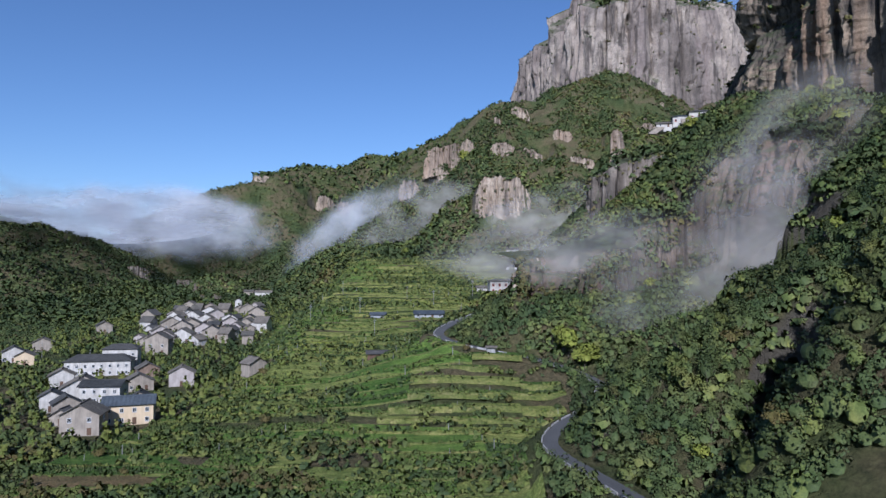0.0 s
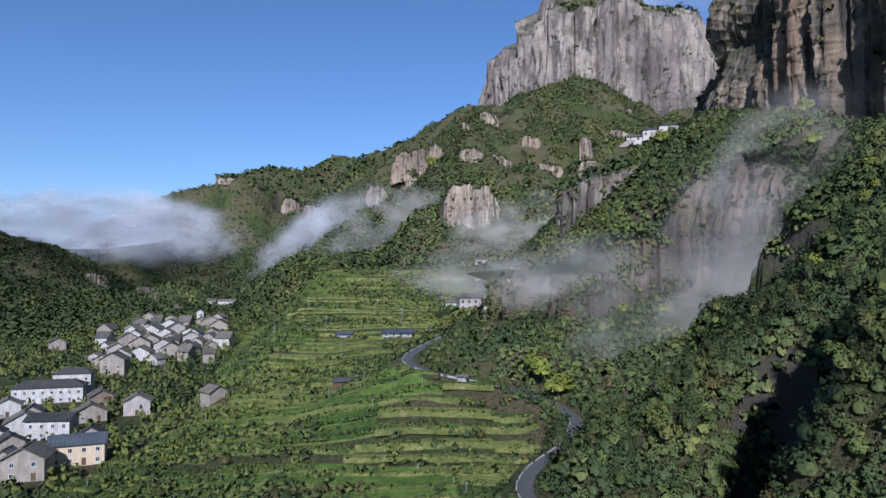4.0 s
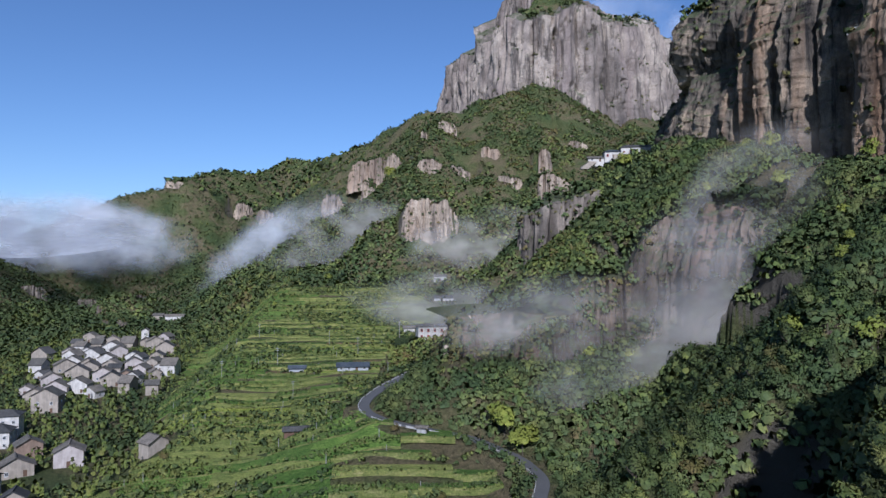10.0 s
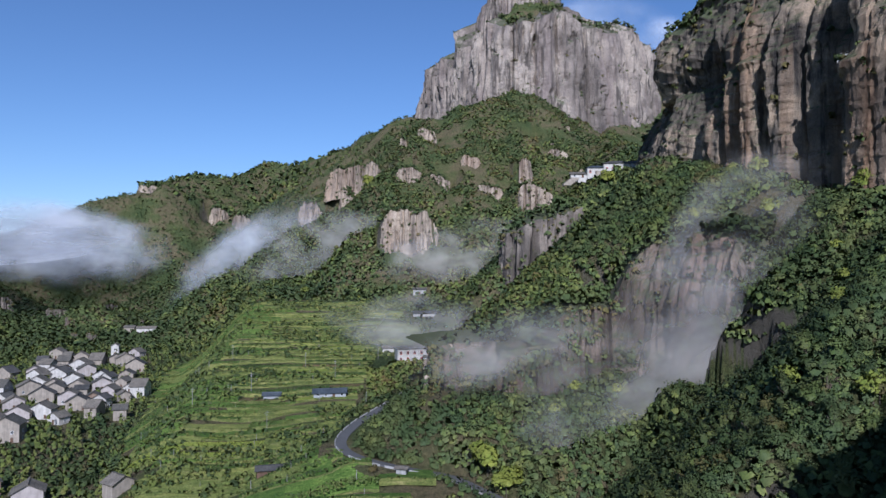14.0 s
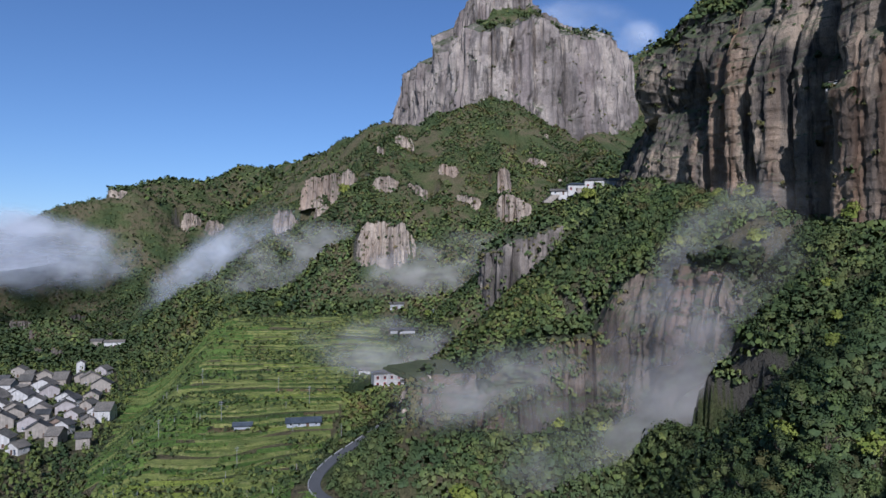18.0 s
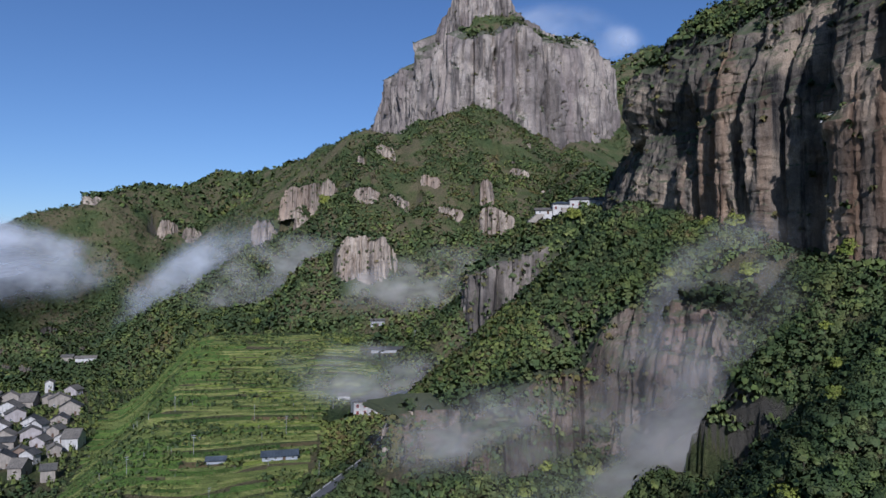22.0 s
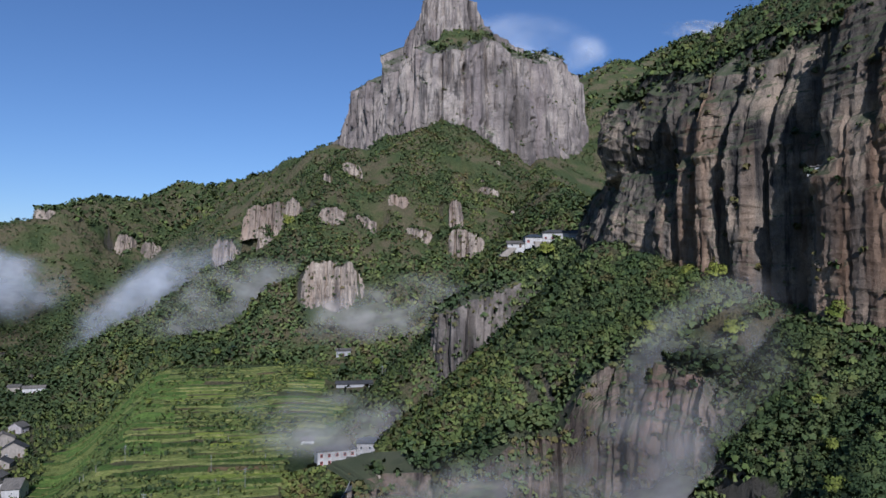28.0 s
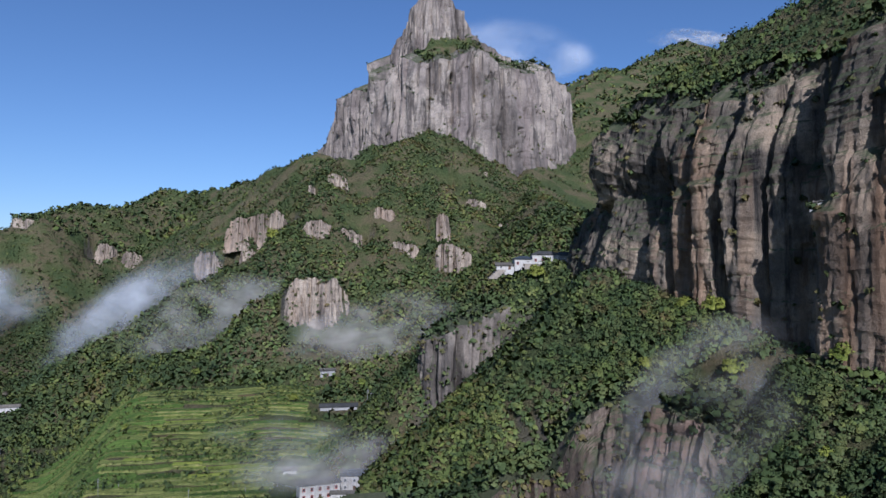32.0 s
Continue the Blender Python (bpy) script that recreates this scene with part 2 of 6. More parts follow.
def bluff_ground(X, Y, h):
    """Cuts the slope before each bluff down to its foot, and fills it up to the rim behind."""
    for x, y, wide, z0, z1, turn, fall in BLUFF_ROWS:
        c, n = math.cos(radians(turn)), math.sin(radians(turn))
        u, w = ((X - x) * c + (Y - y) * n) / (wide / 2), -(X - x) * n + (Y - y) * c
        e = np.maximum(np.abs(u) - 0.8, 0)
        rim = z1 - (z1 - z0) * np.clip(fall * (u * 0.5 + 0.5) if fall >= 0 else -fall * (0.5 - u * 0.5), 0, 1) - (z1 - z0) * 0.5 * np.minimum(np.abs(u), 1.2) ** 6 - 2.0
        back = np.where((w > 6) & (np.abs(u) < 1.3), rim - 30 * e, -1e6)
        front = np.where((w <= 6) & (w > -60) & (np.abs(u) < 1.1), z0 + 2 + (z1 - z0) * 0.75 * np.abs(u + 0.3 * math.sin(x)) ** 1.6 + 1.2 * np.maximum(-w - 22, 0), 1e6)
        h = np.minimum(np.maximum(h, back), front)
    return h


def before_red_cliff(X, Y):
    """Distance before the red cliff; large elsewhere."""
    best = np.full(X.shape, 1e6)
    for (x0, y0), (x1, y1) in zip(RED_EDGE, RED_EDGE[1:]):
        dx, dy = x1 - x0, y1 - y0
        t = np.clip(((X - x0) * dx + (Y - y0) * dy) / (dx * dx + dy * dy), 0, 1)
        ox, oy = X - x0 - t * dx, Y - y0 - t * dy
        d = np.hypot(ox, oy)
        best = np.where((ox * dy - oy * dx >= -2 * math.hypot(dx, dy)) & (d < best), d, best)
    return best


def road_bed(X, Y):
    """Distance to the road's centre line, and its height there."""
    near, bed = np.full(X.shape, 1e6), np.zeros(X.shape)
    for (x0, y0, z0), (x1, y1, z1) in zip(ROAD, ROAD[1:]):
        dx, dy = x1 - x0, y1 - y0
        t = np.clip(((X - x0) * dx + (Y - y0) * dy) / (dx * dx + dy * dy), 0, 1)
        d = np.hypot(X - x0 - t * dx, Y - y0 - t * dy)
        bed = np.where(d < near, z0 + t * (z1 - z0), bed)
        near = np.minimum(near, d)
    return near, bed


def valley(X, Y):
    up = np.minimum(Y - 200, 600)
    terr = 15 + np.where(up > 0, 0.165 * up, 0.05 * up)
    low = 12.5 + 0.02 * np.clip(up, -400, 120) + 0.058 * np.maximum(up - 120, 0)
    w = step01(-98 - 0.06 * np.maximum(up - 80, 0), -58, X + 6 * fbm(X / 90, Y / 90, 2, 5))
    return low + (terr - low) * w + 0.02 * np.maximum(X - 20, 0)


def slot(X, Y):
    """Across and along the narrow rocky ravine on the near spur."""
    return (X - 70) * 0.839 - (Y - 132) * 0.545, (X - 70) * 0.545 + (Y - 132) * 0.839


def terrain(X, Y):
    X, Y = np.asarray(X, float), np.asarray(Y, float)
    h = valley(X, Y)
    rough = fbm(X / 60, Y / 60, 4, 11)
    # near hill under the massif, its two spurs and its knoll
    h = smax(h, spur(X, Y, [(150, 400, 150), (166, 364, 143), (143, 322, 143), (153, 262, 131), (158, 213, 118), (186, 160, 116), (240, 80, 110), (300, -60, 100)], 0.6, 0.92, 8, lambda x, y: 34 * step01(176, 200, y) * step01(286, 254, y)), 5)
    h = smax(h, spur(X, Y, [(141, 322, 140), (124, 333, 118), (117, 338, 106), (97, 340, 79), (77, 340, 54), (64, 342, 44)], 0.95, 2.6, 4), 3)
    h = smax(h, spur(X, Y, [(160, 198, 114), (122, 172, 88), (105, 162, 73), (86, 155, 60), (62, 152, 46), (47, 157, 37), (37, 162, 29), (31, 165, 22)], 0.95, 1.0, 5), 3)
    # crest raised out of view so that its shadow falls on the ravine
    h = smax(h, spur(X, Y, [(200, 120, 120), (120, 107, 103), (96, 103, 92), (82, 101, 83), (71, 99, 72), (63, 97, 56)], 1.1, 2.0, 4), 3)
    p, q = slot(X, Y)
    h = smax(h, spur(X, Y, [(68, 98, 62), (60, 96, 50)], 1.8, 2.6, 3), 3)
    cut = np.exp(-(np.maximum(np.abs(p + 1 + 2.5 * fbm(X / 7, Y / 7, 2, 99)) - 5.0, 0) / 3.0) ** 2) * step01(-46, -34, q) * step01(26, 10, q)
    h = h * (1 - cut) + np.minimum(h, 13 + 0.55 * np.maximum(q + 6, 0)) * cut
    gap = (Y - 362 - 0.06 * (X - 90)) / 15.0
    h = h - 24 * np.exp(-gap ** 4) * step01(62, 80, X) * step01(150, 128, X)
    # shelf over the red cliff
    h = smax(h, spur(X, Y, [(126, 266, 108), (104, 274, 92), (84, 274, 82), (58, 278, 69), (46, 284, 63), (38, 288, 57), (30, 292, 47)], 1.0, 2.4, 5), 3)
    # wooded foot of the red cliff, above the road
    h = smax(h, spur(X, Y, [(72, 250, 50), (50, 260, 50), (32, 272, 49), (18, 286, 46)], 0.72, 0.6, 6), 4)
    # grassy bank that carries the road
    h = smax(h, spur(X, Y, [(0, 268, 37), (-3, 256, 35.5), (3, 247, 34), (15, 242, 32), (33, 239, 29), (46, 223, 26)], 0.6, 0.42, 5), 2)
    # the foot of the red cliff
    d = before_red_cliff(X, Y)
    h = np.where((Y > 190) & (X > 27), np.minimum(h, 50 + 0.26 * np.maximum(X - 70, 0) + 1.1 * np.maximum(d - 10, 0) + 60 * step01(204, 190, Y)), h)
    # rock promontory below the saddle
    h = smax(h, spur(X, Y, [(160, 414, 148), (140, 408, 140), (122, 402, 130), (106, 396, 119), (98, 393, 112)], 3.6, 1.5, 4), 2)
    # the main mountain and its ribs
    h = smax(h, spur(X, Y, [(300, 1000, 350), (215, 905, 332), (184, 872, 316), (150, 780, 250), (125, 704, 188), (121, 655, 152), (112, 595, 100), (104, 550, 76)], 0.72, 0.72, 14), 8)
    h = smax(h, spur(X, Y, [(180, 900, 322), (96, 880, 285), (72, 770, 244), (58, 724, 219), (36, 690, 186)], 0.85, 1.25, 10), 6)
    h = smax(h, spur(X, Y, [(36, 690, 184), (44, 645, 163), (50, 606, 138)], 1.15, 1.15, 8), 6)
    h = smax(h, spur(X, Y, [(72, 770, 244), (36, 782, 214), (0, 788, 182), (-26, 796, 152), (-44, 800, 110)], 1.5, 0.9, 8), 5)
    h = smax(h, spur(X, Y, [(420, 1000, 320), (375, 930, 302), (300, 800, 246), (215, 690, 186), (196, 640, 146), (170, 560, 92)], 0.75, 0.75, 14), 8)
    h = smax(h, spur(X, Y, [(300, 480, 190), (250, 600, 196), (300, 760, 240)], 0.8, 0.7, 15), 8)
    h = smax(h, spur(X, Y, [(86, 965, 306), (70, 990, 302), (49, 1015, 297), (28, 1060, 294), (5, 1120, 291), (-39, 1220, 291), (-89, 1310, 285), (-90, 1350, 288), (-147, 1394, 302), (-180, 1320, 268), (-193, 1260, 248), (-250, 1222, 257), (-288, 1130, 229), (-316, 1108, 216), (-338, 1090, 130), (-385, 960, 50)], 0.95, 0.5, 10), 8)
    h = smax(h, spur(X, Y, [(-184, 1230, 176), (-200, 1080, 110), (-235, 900, 60), (-250, 760, 42), (-238, 700, 33)], 0.6, 0.6, 14), 8)
    # wooded hillock over the village, with rock pinnacles
    h = smax(h, spur(X, Y, [(-256, 742, 58), (-236, 724, 62), (-214, 712, 48)], 1.1, 1.1, 8), 5)
    h = smax(h, spur(X, Y, [(20, 985, 235), (-60, 930, 160), (-105, 860, 82), (-122, 790, 50)], 0.7, 0.7, 14), 8)
    # left wall of the valley
    h = smax(h, spur(X, Y, [(-900, 500, 260), (-640, 660, 190), (-500, 755, 127), (-484, 845, 112), (-420, 930, 80)], 0.45, 0.5, 16), 12)
    h = smax(h, spur(X, Y, [(-640, 660, 150), (-460, 560, 70), (-380, 520, 40)], 0.45, 0.45, 16), 12)
    # far summits
    h = smax(h, spur(X, Y, [(500, 1300, 430), (635, 1372, 546), (728, 1372, 592), (815, 1450, 606), (1019, 1600, 732), (1166, 1700, 802), (1268, 1700, 790), (1500, 1650, 720), (1900, 1500, 600)], 0.62, 0.62, 14), 14)
    # massif behind its cliff, and the head of the peak behind its walls
    m = inside(X - 9, Y + 8 * step01(350, 385, Y), MASSIF_EDGE + [(900, 430), (900, 60)])
    top = spur(X, Y, [(158, 376, 178), (160, 360, 190), (163, 346, 207), (171, 336, 219), (184, 325, 231), (191, 310, 235), (201, 300, 241), (212, 290, 249), (240, 262, 274), (300, 200, 320), (420, 60, 350)], 1.0, 0.93, 4)
    h = np.where(m, np.maximum(h, top + 3 * rough), h)
    p = inside(X + 14 * step01(330, 460, X) - 36 * step01(230, 170, X), Y - 14, PEAK_EDGE)
    head = 408 + 1.10 * np.clip(Y - 904, 0, 66) + np.clip(Y - 1030, 0, 90) * 0.10 - 44 * step01(290, 420, X) + 6 * rough
    head = np.where(Y > 1110, np.minimum(head, 492 + 0.05 * (X - 150)), head)
    head = head - 48 * step01(1120, 1220, Y) * step01(235, 190, X) - 46 * step01(935, 965, Y) * step01(240, 208, X)
    h = np.where(p, np.maximum(h, head), h)
    h = bluff_ground(X, Y, h)
    # distant hills all round
    R = np.hypot(X, Y - 600)
    h = h + step01(1600, 3200, R) * (90 + 120 * fbm(X / 700, Y / 700, 4, 31))
    steep = np.clip((h - valley(X, Y)) / 40, 0, 1)
    gully = 1 - np.abs(fbm(X / 75, Y / 160, 4, 63)) * 2
    h = h - steep * step01(560, 660, Y) * step01(1500, 1100, Y) * 9 * np.clip(gully, 0, 1) ** 2
    rib = 1 - np.abs(fbm(X / 95, Y / 130, 3, 65)) * 2.4
    h = h + steep * step01(-210, -300, X) * step01(1060, 980, Y) * (16 * np.clip(rib, 0, 1) + 7 * fbm(X / 32, Y / 32, 3, 67) - 6)
    h = h + steep * (5.0 * rough + 2.2 * fbm(X / 14, Y / 14, 3, 21)) + 0.5 * fbm(X / 18, Y / 18, 2, 3)
    pad = np.hypot(X - 41, Y - 366)
    w = step01(24, 15, pad)
    h = h * (1 - w) + 49.0 * w
    # the bed of the road
    near, bed = road_bed(X, Y)
    w = step01(9, 3.6, near)
    return h * (1 - w) + (bed - 0.25) * w


def mesh_from(name, verts, faces, mat, smooth=True, normals=None):
    me = bpy.data.meshes.new(name)
    verts = np.asarray(verts, np.float32).reshape(-1, 3)
    faces = np.asarray(faces, np.int32)
    n = faces.shape[1]
    me.vertices.add(len(verts))
    me.vertices.foreach_set("co", verts.ravel())
    me.loops.add(faces.size)
    me.loops.foreach_set("vertex_index", faces.ravel())
    me.polygons.add(len(faces))
    me.polygons.foreach_set("loop_start", np.arange(0, faces.size, n, dtype=np.int32))
    me.polygons.foreach_set("loop_total", np.full(len(faces), n, np.int32))
    me.polygons.foreach_set("use_smooth", np.full(len(faces), smooth))
    me.update(calc_edges=True)
    if normals is not None:
        me.attributes.new("custom_normal", "FLOAT_VECTOR", "POINT").data.foreach_set("vector", np.asarray(normals, np.float32).ravel())
    if mat:
        me.materials.append(mat)
    return me


def grid_faces(rows, cols, wrap=False):
    a = np.arange(rows * cols).reshape(rows, cols)
    if wrap:
        a = np.concatenate([a, a[:, :1]], 1)
    return np.stack([a[:-1, :-1], a[:-1, 1:], a[1:, 1:], a[1:, :-1]], -1).reshape(-1, 4)


def build_ground():
    az = np.radians(np.concatenate([np.arange(-40, 56, 0.23), np.arange(56, 320, 4.0)]))
    r = np.concatenate([np.linspace(3, 78, 16), np.exp(np.arange(math.log(80), math.log(700), 0.0076)), np.exp(np.arange(math.log(700), math.log(1750), 0.0085)), np.linspace(1760, 4900, 34)])
    A, R = np.meshgrid(az, r)
    X, Y = R * np.sin(A), R * np.cos(A)
    co = np.stack([X, Y, terrain(X, Y)], -1)
    faces = grid_faces(len(r), len(az), True)[:, ::-1]
    ob = new("ground", mesh_from("ground", co, faces, GROUND))
    return tagged(ob, "green hillsides and valley floor with grass, scrub and bare earth", "ground", kind="structure")


build_ground()


# ---- cliffs ----
def resample(path, gap):
    p = np.array(path, float)
    seg = np.hypot(*np.diff(p, axis=0).T)
    s = np.concatenate([[0], np.cumsum(seg)])
    t = np.arange(0, s[-1], gap)
    q = np.stack([np.interp(t, s, p[:, 0]), np.interp(t, s, p[:, 1])], 1)
    k = max(int(6 / gap), 1)
    pad = np.concatenate([np.repeat(q[:1], k, 0), q, np.repeat(q[-1:], k, 0)])
    ker = np.ones(2 * k + 1) / (2 * k + 1)
    q = np.stack([np.convolve(pad[:, c], ker, "valid") for c in (0, 1)], 1)
    d = np.gradient(q, axis=0)
    d /= np.hypot(d[:, 0], d[:, 1])[:, None] + 1e-9
    return q, t, np.stack([d[:, 1], -d[:, 0]], 1)


LEDGES, RIM = [], []


def cliff(name, path, base, top, relief, mat, label, gap=1.0, flip=1, back=14.0, category="cliff", shrubs=60, rise=0.0, rim=0, ivy=0):
    """A rock wall along a plan line; relief(s, z, x, y) pushes it outward. base and top are functions of x and y."""
    q, s, n = resample(path, gap)
    n = n * flip
    zb, zt = base(q[:, 0], q[:, 1]), top(q[:, 0], q[:, 1])
    rows = int(max((zt - zb).max() / gap, 8))
    v = np.linspace(0, 1, rows)[:, None]
    Z = zb + (zt - zb) * v
    S = np.broadcast_to(s, Z.shape)
    out = relief(S, Z, q[:, 0][None], q[:, 1][None], v)
    X, Y = q[:, 0] + n[:, 0] * out, q[:, 1] + n[:, 1] * out
    co = [np.stack([X, Y, Z], -1)]
    # rounded rim going back into the hill
    for k, (b, drop) in enumerate(((0.12, -0.10 * rise), (0.4, -0.42 * rise), (1.0, -1.0 * rise))):
        o = out[-1] - b * back
        co.append(np.stack([q[:, 0] + n[:, 0] * o, q[:, 1] + n[:, 1] * o, Z[-1] - drop], -1)[None])
    co = np.concatenate(co)
    if rim:
        f, k = rng.random(rim), rng.integers(0, co.shape[1] - 1, rim)
        a, b = co[-3, k], co[-1, k]
        RIM.append(a + (b - a) * f[:, None] + rng.normal(scale=0.5, size=(rim, 3)))
    if ivy:
        # clumps of scrub rooted in the wall itself
        i, k = rng.integers(0, Z.shape[0], ivy * 4), rng.integers(0, Z.shape[1], ivy * 4)
        w = fbm(S[i, k] / 13, Z[i, k] / 9, 3, 87) + 0.15 * rng.normal(size=len(i)) + 0.35 * step01(0.6, 1.0, i / Z.shape[0])
        i, k = i[w > 0.12][:ivy], k[w > 0.12][:ivy]
        LEDGES.append(np.concatenate([co[i, k] - [0, 0, 0.4], np.full((len(i), 1), gap * 2.2)], 1))
    g = np.cross(co[:-1, 1:] - co[:-1, :-1], co[1:, :-1] - co[:-1, :-1]) * flip
    g = g / (np.linalg.norm(g, axis=-1, keepdims=True) + 1e-9)
    flat = np.argwhere(g[..., 2] > 0.42)
    if len(flat):
        take = flat[rng.random(len(flat)) < min(0.5, shrubs / len(flat))]
        LEDGES.append(np.concatenate([co[take[:, 0], take[:, 1]], np.full((len(take), 1), gap)], 1))
    faces = grid_faces(co.shape[0], co.shape[1])
    if flip < 0:
        faces = faces[:, ::-1]
    ob = new(name, mesh_from(name, co, faces, mat, False))
    return tagged(ob, label, category)


def pillars(S, edges, depth, skew=0.0):
    """Rounded columns between the given edges along the wall."""
    out = np.zeros(S.shape)
    for a, b, d in edges:
        f = np.clip((S - a) / (b - a), 0, 1)
        out = np.where((S >= a) & (S <= b), (d * depth + skew * (b - a) * (0.5 - f)) * np.clip(1 - np.abs(2 * f - 1) ** 5, 0, 1) ** 0.6, out)
    return out


def strips(seed, total, low, high):
    r = np.random.default_rng(seed)
    edges, s = [], 0.0
    while s < total:
        w = r.uniform(low, high)
        edges.append((s, s + w, r.uniform(0.35, 1.0)))
        s += w + (r.uniform(0.3, 2.0) if r.random() < 0.5 else 0)
    return edges


def crack(a, b, seed, sharp):
    """1 along thin wandering lines, 0 elsewhere."""
    return np.clip(1 - np.abs(fbm(a, b, 3, seed)) * sharp, 0, 1)


def wall_relief(seed, total, low, high, depth, bulge=3.0, lean=0.0, fine=0.8, tall=1.0):
    big, small = strips(seed, total, low, high), strips(seed + 50, total, low / 3, high / 3)

    def relief(S, Z, X, Y, v):
        wob = 1.4 * fbm(Z / 16, S / 60, 2, seed)
        o = pillars(S + wob, big, depth) + pillars(S + 2 * wob, small, depth * 0.3)
        o = o + bulge * fbm(S / 26, Z / (18 * tall), 3, seed + 3) + fine * fbm(S / 5, Z / (7 * tall), 3, seed + 9)
        ledge = np.abs(((Z / 9 + 0.8 * fbm(S / 20, Z / 30, 2, seed + 6)) % 1) - 0.5) * 2
        o = o + 0.45 * fine * fbm(S / 1.9, Z / (2.6 * tall), 3, seed + 12)
        o = o - 2.6 * fine * crack(S / (low * 0.7), Z / 70, seed + 15, 7) - 1.0 / tall * fine * crack(S / 60, Z / 8, seed + 17, 9)
        return o + 0.7 / tall * np.clip(ledge * 3 - 2, 0, 1) - lean * v * (Z.max() - Z.min())
    return relief


def massif_relief(S, Z, X, Y, v):
    """Two tall paired columns under a ledge, a deep cleft, and a cave block; the far end undercut."""
    seed = 4
    Yb = np.broadcast_to(Y, Z.shape)
    wob = 0.8 * fbm(Z / 20, Yb / 40, 2, 2)
    t = 330 - Yb + wob  # metres southwards along the face
    low = [(-60, -30, 0.5), (-28, -6, 0.3), (-4, 27, 0.7), (29, 40, 0.8), (42, 52.5, 0.75), (53, 64.5, 0.98), (67.5, 80, 0.98), (81, 90, 0.45), (100, 146, 0.78), (149, 185, 0.8), (188, 250, 0.9)]
    high = [(-60, -20, 0.5), (-18, 28, 0.8), (31, 49, 0.85), (50, 65, 1.05), (67, 81, 1.0), (82, 91, 0.5), (104, 122, 1.15), (123, 131, 0.8), (134, 172, 0.9), (175, 250, 1.0)]
    a, b = pillars(t, low, 11.0, 0.30), pillars(t, high, 9.0, 0.30)
    k = step01(171, 176, Z + 2.5 * fbm(Yb / 9, Z / 40, 2, 8))
    o = a * (1 - k) + (b - 0.5) * k
    # ledge over the columns
    o = o + 1.6 * np.exp(-((Z - 174) / 1.6) ** 2) * step01(42, 50, t) * step01(90, 84, t)
    # undercut hollow at the far end
    o = o - 8.0 * step01(46, 32, t) * np.exp(-((Z - 174) / 15) ** 2) - 4 * np.exp(-((t - 96) / 7) ** 4) * step01(172, 180, Z) + 3.0 * step01(46, 20, t) * step01(175, 200, Z)
    # cave
    o = o - 6.5 * np.exp(-((Yb - 226) / 5.5) ** 2 - ((Z - 168) / 5.0) ** 2)
    o = o + 2.2 * np.exp(-((Yb - 224) / 8) ** 2 - ((Z - 159) / 3.0) ** 2)
    o = o + 1.2 * fbm(Yb / 24, Z / 40, 3, 3) + 0.7 * fbm(Yb / 7, Z / 36, 3, 9) - 1.6 * np.clip(fbm(Yb / 11, Z / 26, 3, 19) - 0.25, 0, 1) * 3
    o = o + 0.35 * fbm(Yb / 2.4, Z / 7, 3, 29) + 0.22 * fbm(Yb / 1.6, Z / 2, 2, 39) + 0.3 * fbm(Yb / 16, Z / 2.8, 2, 33)
    o = o - 1.5 * crack(Yb / 7, Z / 60, 45, 8) - 0.6 * crack(Yb / 3, Z / 30, 46, 8) - 0.5 * crack(Yb / 50, Z / 7, 47, 9)
    # slanting strata at the far end, horizontal joints on the near block
    strata = np.abs(((Z + 0.5 * t) / 5.2 + 1.2 * fbm(Yb / 30, Z / 30, 2, 76) + 0.5 * fbm(Yb / 14, Z / 14, 2, 72)) % 1 - 0.5) * 2
    o = o + 0.45 * step01(50, 36, t) * np.clip(strata * 2.4 - 1.2, 0, 1)
    joint = np.abs(((Z / 2.3 + 0.35 * fbm(Yb / 8, Z / 9, 2, 74)) % 1) - 0.5) * 2
    o = o + 0.35 * step01(98, 104, t) * step01(176, 184, Z) * np.clip(joint * 2 - 0.8, 0, 1)
    blocks = vnoise(np.floor(Yb / 6.5 + 0.6 * fbm(Z / 12, Yb / 30, 2, 71)), np.floor(Z / 19 + 0.5 * fbm(Yb / 9, Z / 40, 2, 73)), 75)
    o = o + 0.9 * (blocks - 0.5)
    lay = np.abs(((Z / 7.5 + 0.7 * fbm(Yb / 18, Z / 25, 2, 6)) % 1) - 0.5) * 2
    return o + 0.3 * np.clip(lay * 3 - 2, 0, 1) - 9.0 * step01(0.6, 1.0, v) ** 2


cliff("massif_cliff", MASSIF_EDGE, lambda x, y: terrain(x - 12, y) - 9 - 0 * x,
      lambda x, y: np.interp(y, [100, 200, 222, 245, 266, 284, 310, 335, 357, 378, 400], [232, 216, 209, 205, 203, 206, 207, 205, 196, 178, 168]) + 3 * fbm(x / 9, y / 9, 3, 79),
      massif_relief, ROCK_MASSIF, "towering grey and tan columned rock cliff above the forest", 0.9, flip=-1, back=17, shrubs=420, rise=13, rim=900, ivy=420)


def peak_top(x, y):
    front = np.interp(x, [180, 192, 208, 247, 262, 276, 290, 302, 352, 376, 404, 436, 446, 500], [436, 428, 414, 420, 424, 438, 436, 422, 418, 428, 440, 445, 437, 430])
    left = np.interp(y, [930, 945, 985, 1006, 1020, 1034, 1044, 1056, 1080, 1130, 1180, 1215, 1240, 1262, 1400], [430, 424, 418, 410, 430, 450, 434, 418, 422, 432, 434, 420, 398, 374, 350])
    return np.where((x < 200) & (y > 930), left, front) + 5 * fbm(x / 17, y / 17, 4, 77)


